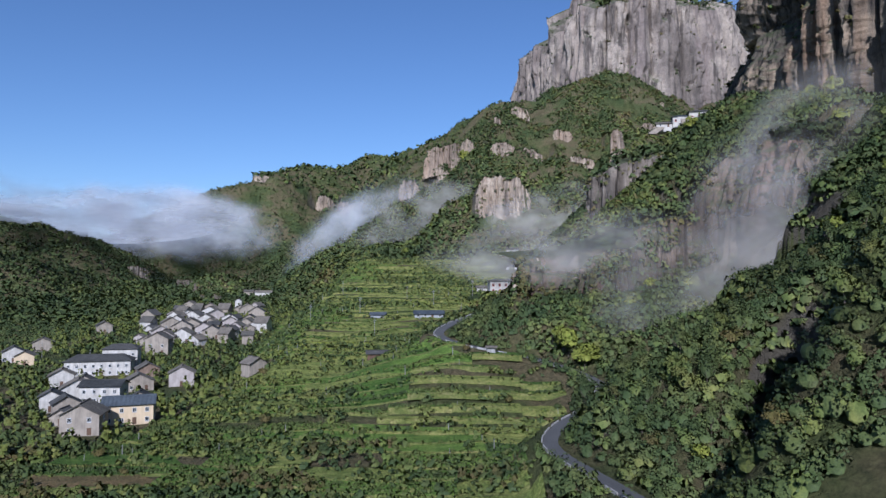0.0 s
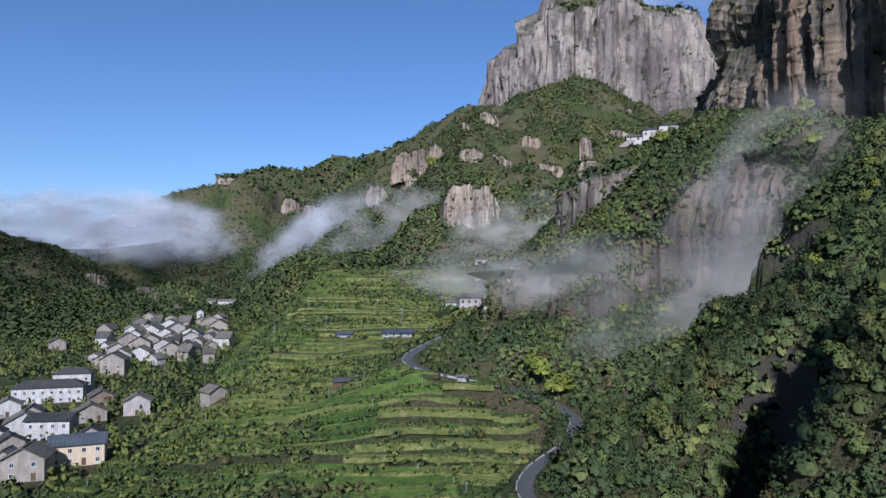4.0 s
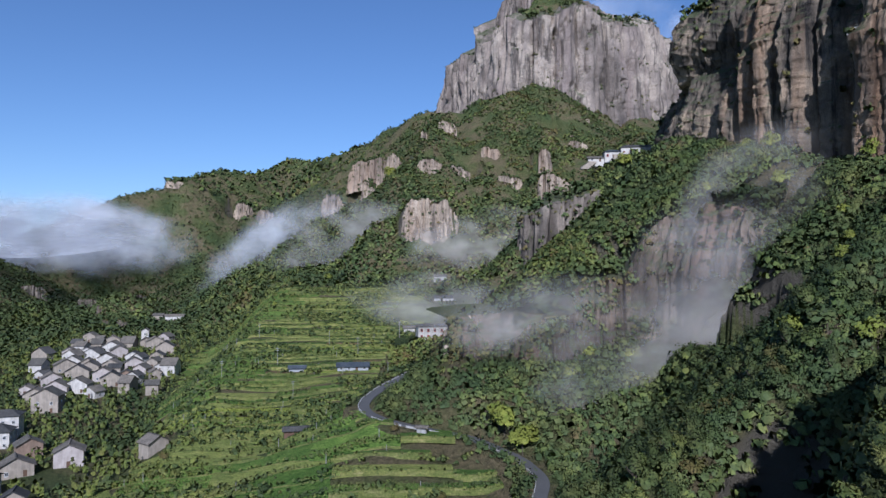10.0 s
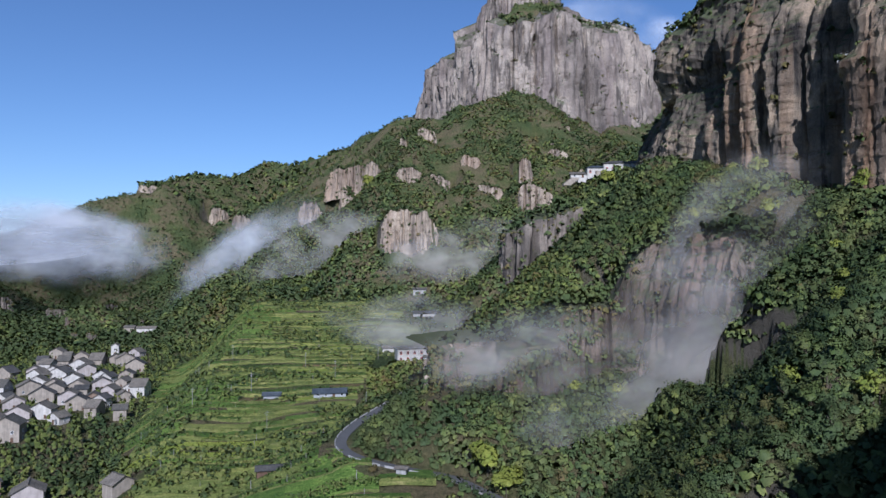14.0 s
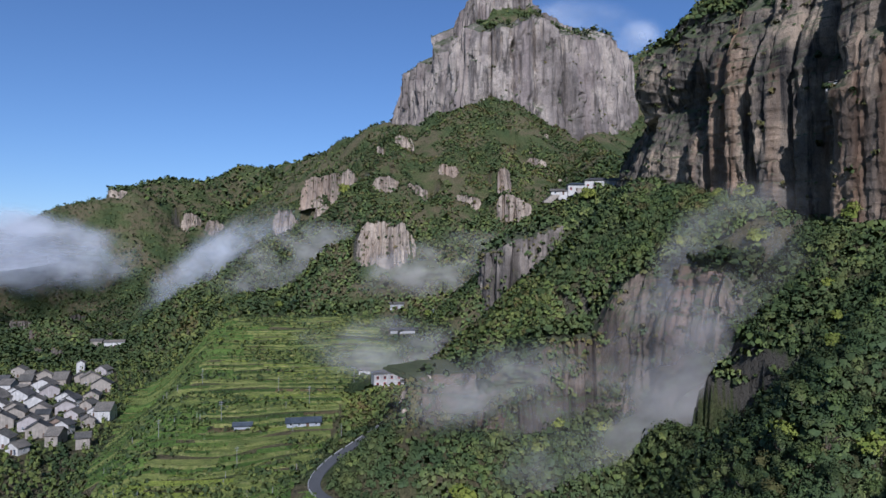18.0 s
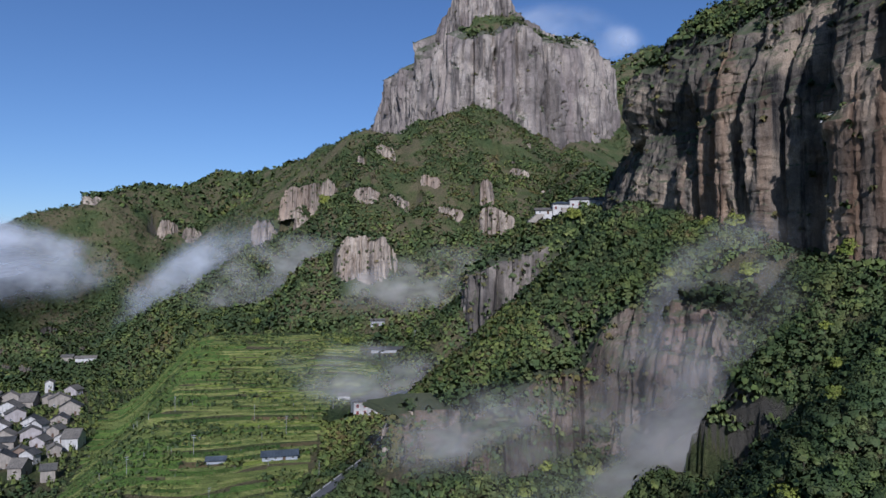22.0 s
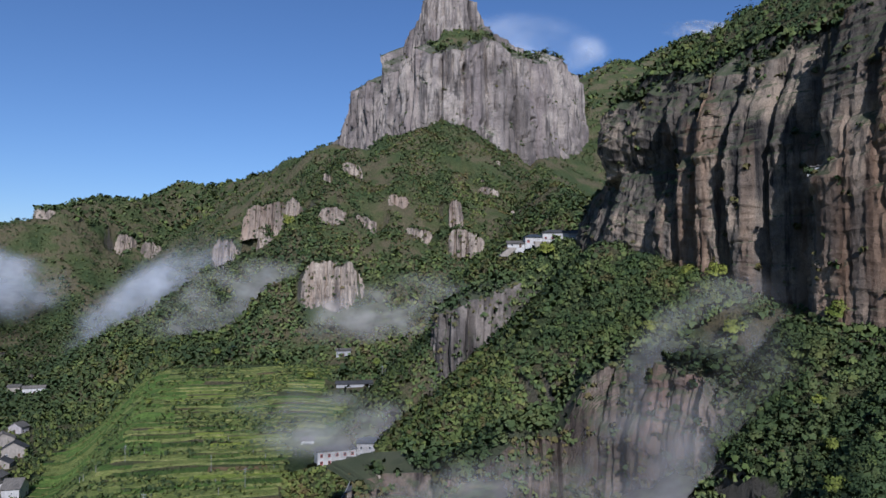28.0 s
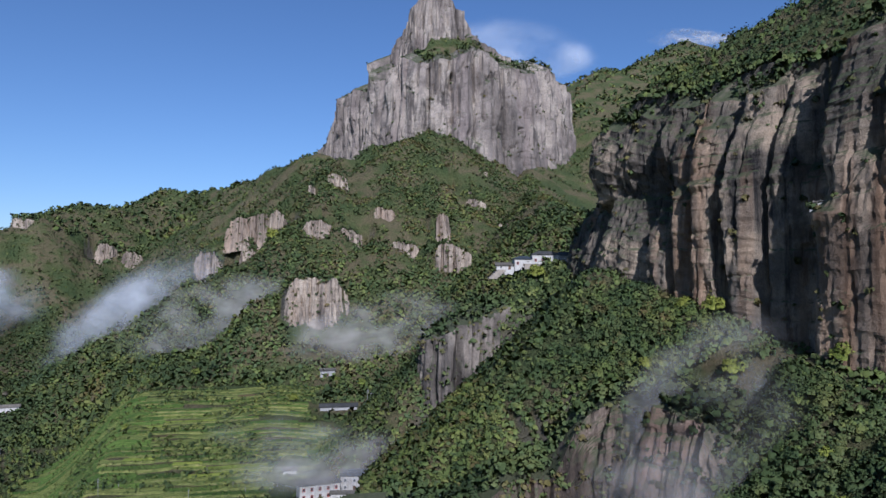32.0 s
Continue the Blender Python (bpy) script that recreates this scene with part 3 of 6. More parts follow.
def peak_base(x, y):
    return terrain(x + 0.0, y) * 0 + np.where(x < 190, 300 + 0.06 * (y - 940), 322) - 60 - 45 * step01(300, 380, x) + 10 * step01(420, 480, x)


cliff("peak_cliff", PEAK_EDGE, peak_base, peak_top, wall_relief(21, 1400, 20, 64, 20, 9, 0.05, 2.0, 3.6), ROCK_PEAK,
      "broad pale pinkish-grey summit cliff with vertical fluted columns", 2.6, back=36, shrubs=500, rise=18, rim=330, ivy=60)
RIM[-1] = RIM[-1][RIM[-1][:, 0] > 205]
cliff("summit_tower", [(172, 1135), (184, 1090), (194, 1050), (198, 1000), (205, 968), (240, 958), (285, 966), (310, 984), (345, 1008), (385, 1024), (425, 1038), (462, 1060), (476, 1100)], lambda x, y: 0 * x + 405,
      lambda x, y: np.interp(x, [172, 184, 194, 197, 205, 212, 222, 240, 262, 292, 312, 340, 372, 420, 462, 480], [436, 456, 470, 482, 502, 514, 528, 540, 534, 508, 490, 482, 476, 468, 450, 428]) + 4 * fbm(x / 9, y / 9, 3, 78),
      wall_relief(31, 480, 10, 26, 9, 4, 0.08, 1.6, 6.0), ROCK_PEAK, "tall pale rock tower crowning the summit cliff", 2.2, back=40, shrubs=150, rise=4)
cliff("red_cliff", RED_EDGE, lambda x, y: 38 + 0.24 * np.maximum(x - 70, 0),
      lambda x, y: np.interp(x, [18, 25, 31, 44, 60, 112, 141], [46, 58, 65, 66, 70, 91, 101]) + 14 * step01(90, 101, x) * step01(206, 232, y) + 5 * step01(112, 104, y * 0 + x) * step01(90, 104, x) + (2 + 5 * step01(46, 60, x)) * fbm(x / 11, y / 11, 3, 44),
      wall_relief(41, 260, 7, 24, 3.4, 4.5, 0.16, 1.0, 1.6), ROCK_RED, "reddish-brown streaked rock cliff band between forested slopes", 0.8, back=14, shrubs=200, rise=3.5, rim=1300, ivy=1700)
RIM[-1] = RIM[-1][RIM[-1][:, 0] > 50]
cliff("promontory_cliff", [(112, 410), (96, 402), (86, 392), (83, 379), (93, 373), (106, 376), (119, 381), (131, 387), (146, 399)], lambda x, y: 70 + 0.5 * np.maximum(x - 88, 0),
      lambda x, y: 116 + 0.22 * np.maximum(x - 88, 0) - 0.3 * np.maximum(y - 390, 0) + 7 * fbm(x / 8, y / 8, 3, 46), wall_relief(51, 140, 5, 14, 7.0, 1.2, 0.03, 0.8, 5.0), ROCK_GREY,
      "grey rock promontory with dark vertical clefts", 0.8, back=13, rise=4, rim=160, ivy=300)


BLUFFS = []


def outcrop(x, y, width, z0, z1, seed, mat=ROCK_MID, turn=0.0, fall=0.0, name="rock_outcrop", label="pale pinkish rock outcrop on the green mountainside", deep=9):
    """A bluff in the slope, bowed in plan, with a broken rim that may fall to one side."""
    BLUFFS.append((x, y, width))
    c0, s0 = math.cos(radians(turn)), math.sin(radians(turn))
    r = np.random.default_rng(seed)
    pts = []
    for k in range(13):
        f = (k / 12 - 0.5) * 2
        px, py = f * width * 0.54, 0.30 * width * abs(f) ** 2.5 - 4 + r.uniform(-0.06, 0.06) * width
        pts.append((x + c0 * px - s0 * py, y + s0 * px + c0 * py))
    n = max(int(width / 7), 3)
    steps = r.uniform(0, 1, n + 2)

    def top(a, b):
        f = ((a - x) * c0 + (b - y) * s0) / (width / 2)
        k = np.clip((f * 0.5 + 0.5) * n + 0.35 * fbm(f * 4, 0 * f + seed, 2, 5), 0, n).astype(int)
        slide = np.clip(fall * (f * 0.5 + 0.5) if fall >= 0 else -fall * (0.5 - f * 0.5), 0, 1)
        return z1 - (z1 - z0) * (0.06 * steps[k] + slide + 0.5 * np.minimum(np.abs(f), 1.1) ** 6) + 0.10 * (z1 - z0) * fbm(f * 6, 0 * f + seed, 3, 8)

    def low(a, b):
        f = ((a - x) * c0 + (b - y) * s0) / (width / 2)
        return z0 - 14 + 0 * a + 3 * fbm(f * 3, 0 * f + seed, 2, 6)
    return cliff(name, pts, low, top, wall_relief(seed, width * 1.6, max(width / 9, 2.2), max(width / 3, 6), min(width / 9, 4), 2.6, 0.08, 0.9, 2.6), mat, label, max(width / 56, 0.8), back=deep, rise=-1, rim=int(width * 2.2), ivy=int(width * 1.6))


for k, (bx, by, bw, b0, b1, bt, bf) in enumerate(BLUFF_ROWS):
    outcrop(bx, by, bw, b0, b1, 60 + k, turn=bt, fall=bf, deep=14)
_r = np.random.default_rng(77)
for k in range(12):
    bx, by = _r.uniform(-40, 300), _r.uniform(640, 860)
    bz = float(terrain(np.array([bx]), np.array([by]))[0])
    if bz > 150:
        bw = _r.uniform(5, 13)
        outcrop(bx, by, bw, bz - 2, bz + bw * _r.uniform(0.3, 0.5), 700 + k, turn=_r.uniform(-20, 20), fall=_r.uniform(0, 0.6))
for k, (bx, by, bw) in enumerate([(-214, 650, 15), (-232, 662, 11), (-256, 716, 13), (-198, 742, 11), (-300, 800, 28), (-262, 850, 24), (-345, 770, 26)]):
    bz = float(terrain(np.array([bx]), np.array([by]))[0])
    outcrop(bx, by, bw, bz - 3, bz + 0.42 * bw, 90 + k, ROCK_GREY, turn=8 * (k - 3), fall=0.3, name="rock_pinnacle", label="dark weathered rock crag at the valley's end")
for k, (bx, by, bw, b0, b1, bt) in enumerate([(60, 92, 16, 26, 42, 35), (70, 104, 12, 38, 52, 60), 
                                              (108, 311, 18, 98, 110, 30), (122, 300, 16, 102, 114, 40), (101, 158, 15, 58, 74, 30)]):
    outcrop(bx, by, bw, b0, b1, 110 + k, ROCK_GREY if k < 2 else ROCK_RED, bt, 0.2, label="weathered rock face among the forest trees")


outcrop(36, 287, 17, 43, 68, 131, ROCK_MID, -28, -0.25, "rock_buttress", "pale tan rock buttress standing beside the white farm", 7)
outcrop(31, 282, 9, 41, 57, 132, ROCK_MID, -40, -0.2, "rock_buttress", "pale tan rock buttress standing beside the white farm", 6)


# ---- woods ----
BARK = material("bark")[0]
BARK.node_tree.nodes["Principled BSDF"].inputs["Base Color"].default_value = (0.09, 0.07, 0.05, 1)
BARK.node_tree.nodes["Principled BSDF"].inputs["Roughness"].default_value = 0.9


def core_quads():
    """A faceted ball of 24 quads."""
    out = []
    g = np.linspace(-1, 1, 3)
    for axis in range(3):
        for sgn in (-1, 1):
            for i in range(2):
                for j in range(2):
                    q = []
                    for a, b in ((g[i], g[j]), (g[i + 1], g[j]), (g[i + 1], g[j + 1]), (g[i], g[j + 1])):
                        v = np.insert(np.array([a, b]), axis, sgn)
                        q.append(v / np.linalg.norm(v))
                    out.append(q if (sgn > 0) == (axis != 1) else q[::-1])
    return np.array(out)


CORE = core_quads()
CUBE = np.array([[(-1, -1, -1), (-1, 1, -1), (1, 1, -1), (1, -1, -1)], [(-1, -1, 1), (1, -1, 1), (1, 1, 1), (-1, 1, 1)], [(-1, -1, -1), (1, -1, -1), (1, -1, 1), (-1, -1, 1)],
                 [(1, -1, -1), (1, 1, -1), (1, 1, 1), (1, -1, 1)], [(1, 1, -1), (-1, 1, -1), (-1, 1, 1), (1, 1, 1)], [(-1, 1, -1), (-1, -1, -1), (-1, -1, 1), (-1, 1, 1)]], float) * 0.62


def crown(seed, cards, lobes=7, tall=1.0, leaf=0.2, spread=0.66):
    """A crown of radius about 1 with its foot at 0: leaf sprays over several lobes, round a dim core."""
    r = np.random.default_rng(seed)
    ang = r.uniform(0, 2 * np.pi, lobes)
    rad = spread * np.sqrt(r.uniform(0.1, 1, lobes))
    cz = (0.75 + r.uniform(-0.3, 0.55, lobes)) * tall
    centre = np.stack([rad * np.cos(ang), rad * np.sin(ang), cz], 1)
    size = r.uniform(0.34, 0.52, lobes)
    k = r.integers(0, lobes, cards)
    d = r.normal(size=(cards, 3))
    d[:, 2] = np.abs(d[:, 2]) * 1.0 - 0.22
    d /= np.linalg.norm(d, axis=1)[:, None]
    c = centre[k] + d * (size[k] * r.uniform(0.82, 1.12, cards))[:, None] * np.array([1, 1, tall])
    n = d + r.normal(scale=0.45, size=(cards, 3))
    n /= np.linalg.norm(n, axis=1)[:, None]
    u = np.cross(n, r.normal(size=(cards, 3)))
    u /= np.linalg.norm(u, axis=1)[:, None]
    v = np.cross(n, u)
    a = leaf * r.uniform(0.6, 1.35, cards)[:, None]
    quads = np.stack([c - u * a * 0.9 - v * a * 0.4, c + u * a * 0.5 - v * a, c + u * a + v * a * 0.45, c - u * a * 0.35 + v * a], 1)
    quads = quads + r.normal(scale=leaf * 0.22, size=quads.shape)
    core = (CORE if cards > 100 else CUBE) * np.array([0.5, 0.5, 0.42 * tall]) + np.array([0, 0, 0.66 * tall])
    return np.concatenate([quads, core])


def place_crowns(templates, P, size, rot, pick):
    out, face = [], []
    for k, t in enumerate(templates):
        m = pick == k
        if not m.any():
            continue
        c, s_ = np.cos(rot[m]), np.sin(rot[m])
        q = t[None] * size[m][:, None, None, None]
        x = q[..., 0] * c[:, None, None] - q[..., 1] * s_[:, None, None] + P[m][:, 0][:, None, None]
        y = q[..., 0] * s_[:, None, None] + q[..., 1] * c[:, None, None] + P[m][:, 1][:, None, None]
        z = q[..., 2] + P[m][:, 2][:, None, None]
        v = np.stack([x, y, z], -1)
        n = v - (P[m] + np.stack([0 * size[m], 0 * size[m], 0.45 * size[m]], 1))[:, None, None, :]
        gx, gy = (np.clip((terrain(P[m][:, 0] + dx, P[m][:, 1] + dy) - terrain(P[m][:, 0] - dx, P[m][:, 1] - dy)) / 12, -1.2, 1.2) for dx, dy in ((6, 0), (0, 6)))
        lie = np.stack([-gx, -gy, 0 * gx + 1], 1)
        lie /= np.linalg.norm(lie, axis=1)[:, None]
        n = 0.42 * n / (np.linalg.norm(n, axis=-1, keepdims=True) + 1e-6) + rng.normal(scale=0.10, size=n.shape[:2] + (1, 3)) + 0.72 * lie[:, None, None, :]
        out.append(v.reshape(-1, 3))
        face.append((n / (np.linalg.norm(n, axis=-1, keepdims=True) + 1e-6)).reshape(-1, 3))
    return np.concatenate(out), np.concatenate(face)


def foliage(name, mat, templates, P, size, label, category="forest"):
    if not len(P):
        return None
    co, face = place_crowns(templates, P, size, rng.uniform(0, 6.28, len(P)), rng.integers(0, len(templates), len(P)))
    ob = new(name, mesh_from(name, co, np.arange(len(co)).reshape(-1, 4), mat, True, face))
    return tagged(ob, label, category, kind="stuff")


def scatter(x0, x1, y0, y1, gap):
    gx, gy = np.meshgrid(np.arange(x0, x1, gap), np.arange(y0, y1, gap))
    X = gx.ravel() + rng.uniform(-0.48, 0.48, gx.size) * gap
    Y = gy.ravel() + rng.uniform(-0.48, 0.48, gx.size) * gap
    a, r = np.degrees(np.arctan2(X, Y + 10)), np.hypot(X, Y)
    k = (a > -40) & (a < 54) & (r > 70)
    return X[k], Y[k]


def slope_at(X, Y, e=2.5):
    return np.hypot(terrain(X + e, Y) - terrain(X - e, Y), terrain(X, Y + e) - terrain(X, Y - e)) / (2 * e)


def field_left(y):
    return np.interp(y, [120, 165, 185, 213, 243, 270, 290, 320, 357, 400, 450, 500, 540], [-96, -102, -93, -86, -77, -66, -78, -90, -98, -104, -110, -118, -108])


def field_right(y):
    return np.interp(y, [120, 150, 165, 200, 222, 236, 243, 256, 275, 330, 360, 392, 405, 450, 472, 505, 540], [26, 21, 21, 40, 40, 26, 6, -7, -1, 8, 12, 16, 52, 58, 42, 42, 60])


def in_fields(X, Y):
    return (Y > 125) & (Y < 538) & (X > field_left(Y)) & (X < field_right(Y))


def in_village(X, Y):
    return ((X < -70) & (Y > 150) & (Y < 262) & (X > -170)) | ((X < -104) & (Y > 255) & (Y < 575) & (X > -215 - 0.05 * (Y - 300)))


def clear_of_bluffs(X, Y):
    """Keeps trees from standing before the bare rock faces."""
    ok = ~((X > 83) & (X < 124) & (Y > 366) & (Y < 384))
    for bx, by, bw in BLUFFS:
        if by < 300:
            continue
        ok &= ~((np.abs(X - bx) < 0.40 * bw) & (Y > by - 5 - 0.14 * bw) & (Y < by + 3))
    return ok


def woods():
    kinds = {LEAF_DARK: [], LEAF_MID: [], LEAF_OLIVE: []}
    zones = [(22, 128, 76, 186, 2.35, "close"), (-60, 22, 76, 186, 2.5, "near"), (128, 150, 76, 186, 2.5, "near"), (-60, 150, 186, 300, 2.35, "near"), (150, 236, 90, 300, 3.6, "mid"), (-110, 240, 300, 470, 3.0, "mid"), (-330, -110, 300, 470, 3.7, "mid"), (-720, -330, 330, 760, 4.2, "far"), (-330, 330, 470, 760, 3.1, "far"), (-720, 330, 760, 1000, 4.6, "far"), (-400, 100, 1000, 1420, 6.0, "far"), (330, 560, 760, 1130, 6.2, "far"), (-640, 1150, 1130, 1750, 12.5, "rim")]
    lots = {"close": [], "near": [], "mid": [], "far": [], "rim": []}
    for x0, x1, y0, y1, gap, zone in zones:
        X, Y = scatter(x0, x1, y0, y1, gap)
        Z = terrain(X, Y)
        up = Z - valley(X, Y)
        near, _ = road_bed(X, Y)
        d0 = fbm(X / 34, Y / 34, 3, 41)
        keep = ~in_fields(X, Y) & (near > 3.9) & (slope_at(X, Y) < 2.8)
        p, q = slot(X, Y)
        keep &= ~((np.abs(p) < 5.5) & (q > -40) & (q < 16)) & ~((before_red_cliff(X, Y) < 5) & (X > 48) & (Y > 196))
        keep &= clear_of_bluffs(X, Y)
        keep &= ~(in_village(X, Y) & (up < 12))
        keep &= ~((np.abs(X - 40) < 28) & (Y > 334) & (Y < 392)) & ~((X > 18) & (X < 60) & (Y > 294) & (Y < 336)) & ~((np.abs(X - 34) < 9) & (Y > 262) & (Y < 290)) & ~((np.abs(X - 60) < 26) & (np.abs(Y - 484) < 12)) & ~((np.abs(X - 148) < 20) & (np.abs(Y - 399) < 9))
        d = fbm(X / 34, Y / 34, 3, 41)
        thin = (Y > 600) & (Z > 150) & (X > -60)
        keep &= np.where(thin, d > -0.10 + 0.30 * fbm(X / 120, Y / 120, 2, 43), d > -0.62)
        # open ground at the foot of the mountain and beside the fields
        keep &= ~((up < 5) & (X < -50) & (Y < 300) & (d < 0.12))
        keep &= ~((Y < 262) & (X < 22) & (up < 4))
        keep &= ~((X > 450) & (Y > 1150) & (d < -0.05))
        head = inside(X, Y, PEAK_EDGE)
        keep &= ~(head & (d < 0.0))
        lots[zone].append(np.stack([X, Y, Z, d], 1)[keep])
    looks = {"close": (124, 0.094, (1.5, 2.8)), "near": (64, 0.122, (1.5, 2.8)), "mid": (26, 0.185, (1.4, 2.9)), "far": (8, 0.46, (1.5, 3.4)), "rim": (8, 0.6, (4, 7))}
    for zone, (cards, leaf, (lo, hi)) in looks.items():
        A = np.concatenate(lots[zone])
        shapes = [crown(200 + k, cards, 6 + k % 3, 1.0 + 0.18 * (k % 3), leaf)[: cards if zone in ("far", "rim") else None] for k in range(6)]
        size = lo + (hi - lo) * rng.random(len(A)) ** 1.8
        size = np.where((A[:, 1] > 600) & (A[:, 2] > 150), size * 0.8, size)
        # more dark leaf in the left valley, standing in for cloud shade
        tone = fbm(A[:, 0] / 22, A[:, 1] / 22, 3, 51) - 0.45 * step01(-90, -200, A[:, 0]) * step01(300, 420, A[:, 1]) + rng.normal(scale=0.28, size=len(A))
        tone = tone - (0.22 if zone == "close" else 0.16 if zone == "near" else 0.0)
        P = A[:, :3] + np.stack([0 * size, 0 * size, (-0.6 if zone in ("far", "rim", "close", "near") else -0.8) * size], 1)
        lift = 0.7 if zone in ("close", "near") else 0.4
        P[:, 2] += lift
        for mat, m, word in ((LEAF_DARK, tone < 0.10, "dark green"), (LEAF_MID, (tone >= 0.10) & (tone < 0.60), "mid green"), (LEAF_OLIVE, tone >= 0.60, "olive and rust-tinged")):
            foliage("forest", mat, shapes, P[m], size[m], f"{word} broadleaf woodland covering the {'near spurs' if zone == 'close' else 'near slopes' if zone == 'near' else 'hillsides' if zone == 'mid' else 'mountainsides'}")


woods()
_L = np.concatenate(LEDGES)
_S = np.clip(0.75 * _L[:, 3] ** 0.6, 0.6, 1.6) * rng.uniform(0.7, 1.7, len(_L))
_shapes = [crown(480 + k, 15, 4, 0.9, 0.4)[:15] for k in range(5)]
_R = np.concatenate(RIM)
foliage("rim_trees", LEAF_DARK, [crown(490 + k, 16, 6, 1.1, 0.34)[:16] for k in range(4)], _R, rng.uniform(1.3, 2.6, len(_R)) * np.where(_R[:, 1] > 860, 2.0, 1.0), "dark green trees overhanging the cliff rims", "trees")
foliage("cliff_shrubs", LEAF_DARK, _shapes, _L[::2, :3] - [0, 0, 0.3], _S[::2], "dark green shrubs clinging to the cliff ledges", "shrubs")
foliage("cliff_shrubs", LEAF_OLIVE, _shapes, _L[1::2, :3] - [0, 0, 0.3], _S[1::2], "olive grass and shrubs clinging to the cliff ledges", "shrubs")


def undergrowth():
    """Low scrub that closes the gaps on steep ground between the trees."""
    X, Y = scatter(20, 180, 96, 430, 2.3)
    near, _ = road_bed(X, Y)
    keep = ((slope_at(X, Y) > 0.75) | (Y < 300) | ((Y > 345) & (Y < 400) & (X > 70))) & (near > 5) & ~in_fields(X, Y) & (fbm(X / 12, Y / 12, 2, 47) > -0.45)
    p, q = slot(X, Y)
    keep &= ~((np.abs(p) < 4.5) & (q > -40) & (q < 20)) & ((before_red_cliff(X, Y) > 4) | (Y < 212))
    X, Y = X[keep], Y[keep]
    A, B = scatter(20, 180, 96, 430, 1.25)
    p, q = slot(A, B)
    steep = (slope_at(A, B) > 1.7) & (road_bed(A, B)[0] > 5) & ~((np.abs(p) < 3.5) & (q > -40) & (q < 20)) & ((before_red_cliff(A, B) > 6) | (B < 212))
    X, Y = np.concatenate([X, A[steep]]), np.concatenate([Y, B[steep]])
    P = np.stack([X, Y, terrain(X, Y) - 0.2], 1)
    shapes = [crown(460 + k, 9, 4, 0.8, 0.46)[:9] for k in range(4)]
    for mat, m, word in ((LEAF_DARK, rng.random(len(X)) < 0.6, "dark"), (LEAF_MID, rng.random(len(X)) < 0.4, "leafy")):
        foliage("undergrowth", mat, shapes, P[m], rng.uniform(0.8, 1.7, m.sum()), f"{word} green scrub on the steep forest floor", "scrub")


undergrowth()


def mountain_scrub():
    X, Y = scatter(-330, 340, 590, 940, 3.8)
    Z = terrain(X, Y)
    keep = (Z > 125) & (fbm(X / 30, Y / 30, 3, 49) > -0.15) & ~inside(X, Y, PEAK_EDGE)
    X, Y, Z = X[keep], Y[keep], Z[keep]
    P = np.stack([X, Y, Z - 0.3], 1)
    shapes = [crown(470 + k, 6, 4, 0.8, 0.55)[:6] for k in range(4)]
    tone = fbm(X / 18, Y / 18, 2, 53) + rng.normal(scale=0.25, size=len(X))
    for mat, m, word in ((LEAF_DARK, tone < 0.0, "dark green"), (LEAF_OLIVE, tone >= 0.25, "olive-brown"), (LEAF_MID, (tone >= 0.0) & (tone < 0.25), "mid green")):
        foliage("mountain_scrub", mat, shapes, P[m], rng.uniform(1.0, 2.3, m.sum()), f"{word} low scrub on the open mountainside", "scrub")


mountain_scrub()


def part(name, me, parent, label="", at=None):
    ob = new(name, me)
    ob.parent = parent
    if at is not None:
        ob.matrix_local = at
    if label:
        ob["label"] = label
    return ob


def trunk_mesh(height, r0, r1, seed, limbs=4):
    """A tapered, slightly bent trunk with limbs."""
    r = np.random.default_rng(seed)
    V, Fq = [], []

    def tube(a, b, ra, rb):
        base = len(V)
        a, b = np.array(a), np.array(b)
        ax = (b - a) / np.linalg.norm(b - a)
        u = np.cross(ax, [0.3, 1, 0.2])
        u /= np.linalg.norm(u)
        v = np.cross(ax, u)
        for c, rr in ((a, ra), ((a + b) / 2 + r.normal(scale=0.04 * np.linalg.norm(b - a), size=3), (ra + rb) / 2), (b, rb)):
            for k in range(6):
                t = k * math.pi / 3
                V.append(c + rr * (u * math.cos(t) + v * math.sin(t)))
        for row in range(2):
            for k in range(6):
                i, j = base + row * 6 + k, base + row * 6 + (k + 1) % 6
                Fq.append((i, j, j + 6, i + 6))
    tube((0, 0, -0.6), (r.normal(scale=0.1), r.normal(scale=0.1), height), r0, r1)
    for k in range(limbs):
        t = r.uniform(0.45, 0.85)
        a = r.uniform(0, 6.28)
        tube((0, 0, height * t), (math.cos(a) * height * 0.35, math.sin(a) * height * 0.35, height * (t + 0.35)), r0 * 0.45, r1 * 0.5)
    return mesh_from("trunk", V, Fq, BARK)


def tree_kind(label, mat, seed, cards, leaf, tall, height, category="tree"):
    root = new("tree")
    tagged(root, label, category, "single trees")
    part("trunk", trunk_mesh(height * 0.62, 0.16, 0.07, seed), root)
    q = crown(seed, cards, 9, tall, leaf)
    half = height / (1.55 * tall + 0.35)
    co, face = place_crowns([q], np.array([[0, 0, height * 0.22]]), np.array([half]), np.zeros(1), np.zeros(1, int))
    part("crown", mesh_from("crown", co, np.arange(len(co)).reshape(-1, 4), mat, True, face), root)
    return root


def ground_at(x, y):
    return float(terrain(np.array([float(x)]), np.array([float(y)]))[0])


def plant(kind, x, y, scale=1.0, turn=0.0, sink=0.1):
    return copy_thing(kind, Matrix.Translation((x, y, ground_at(x, y) - sink)) @ Matrix.Rotation(turn, 4, "Z") @ Matrix.Scale(scale, 4))


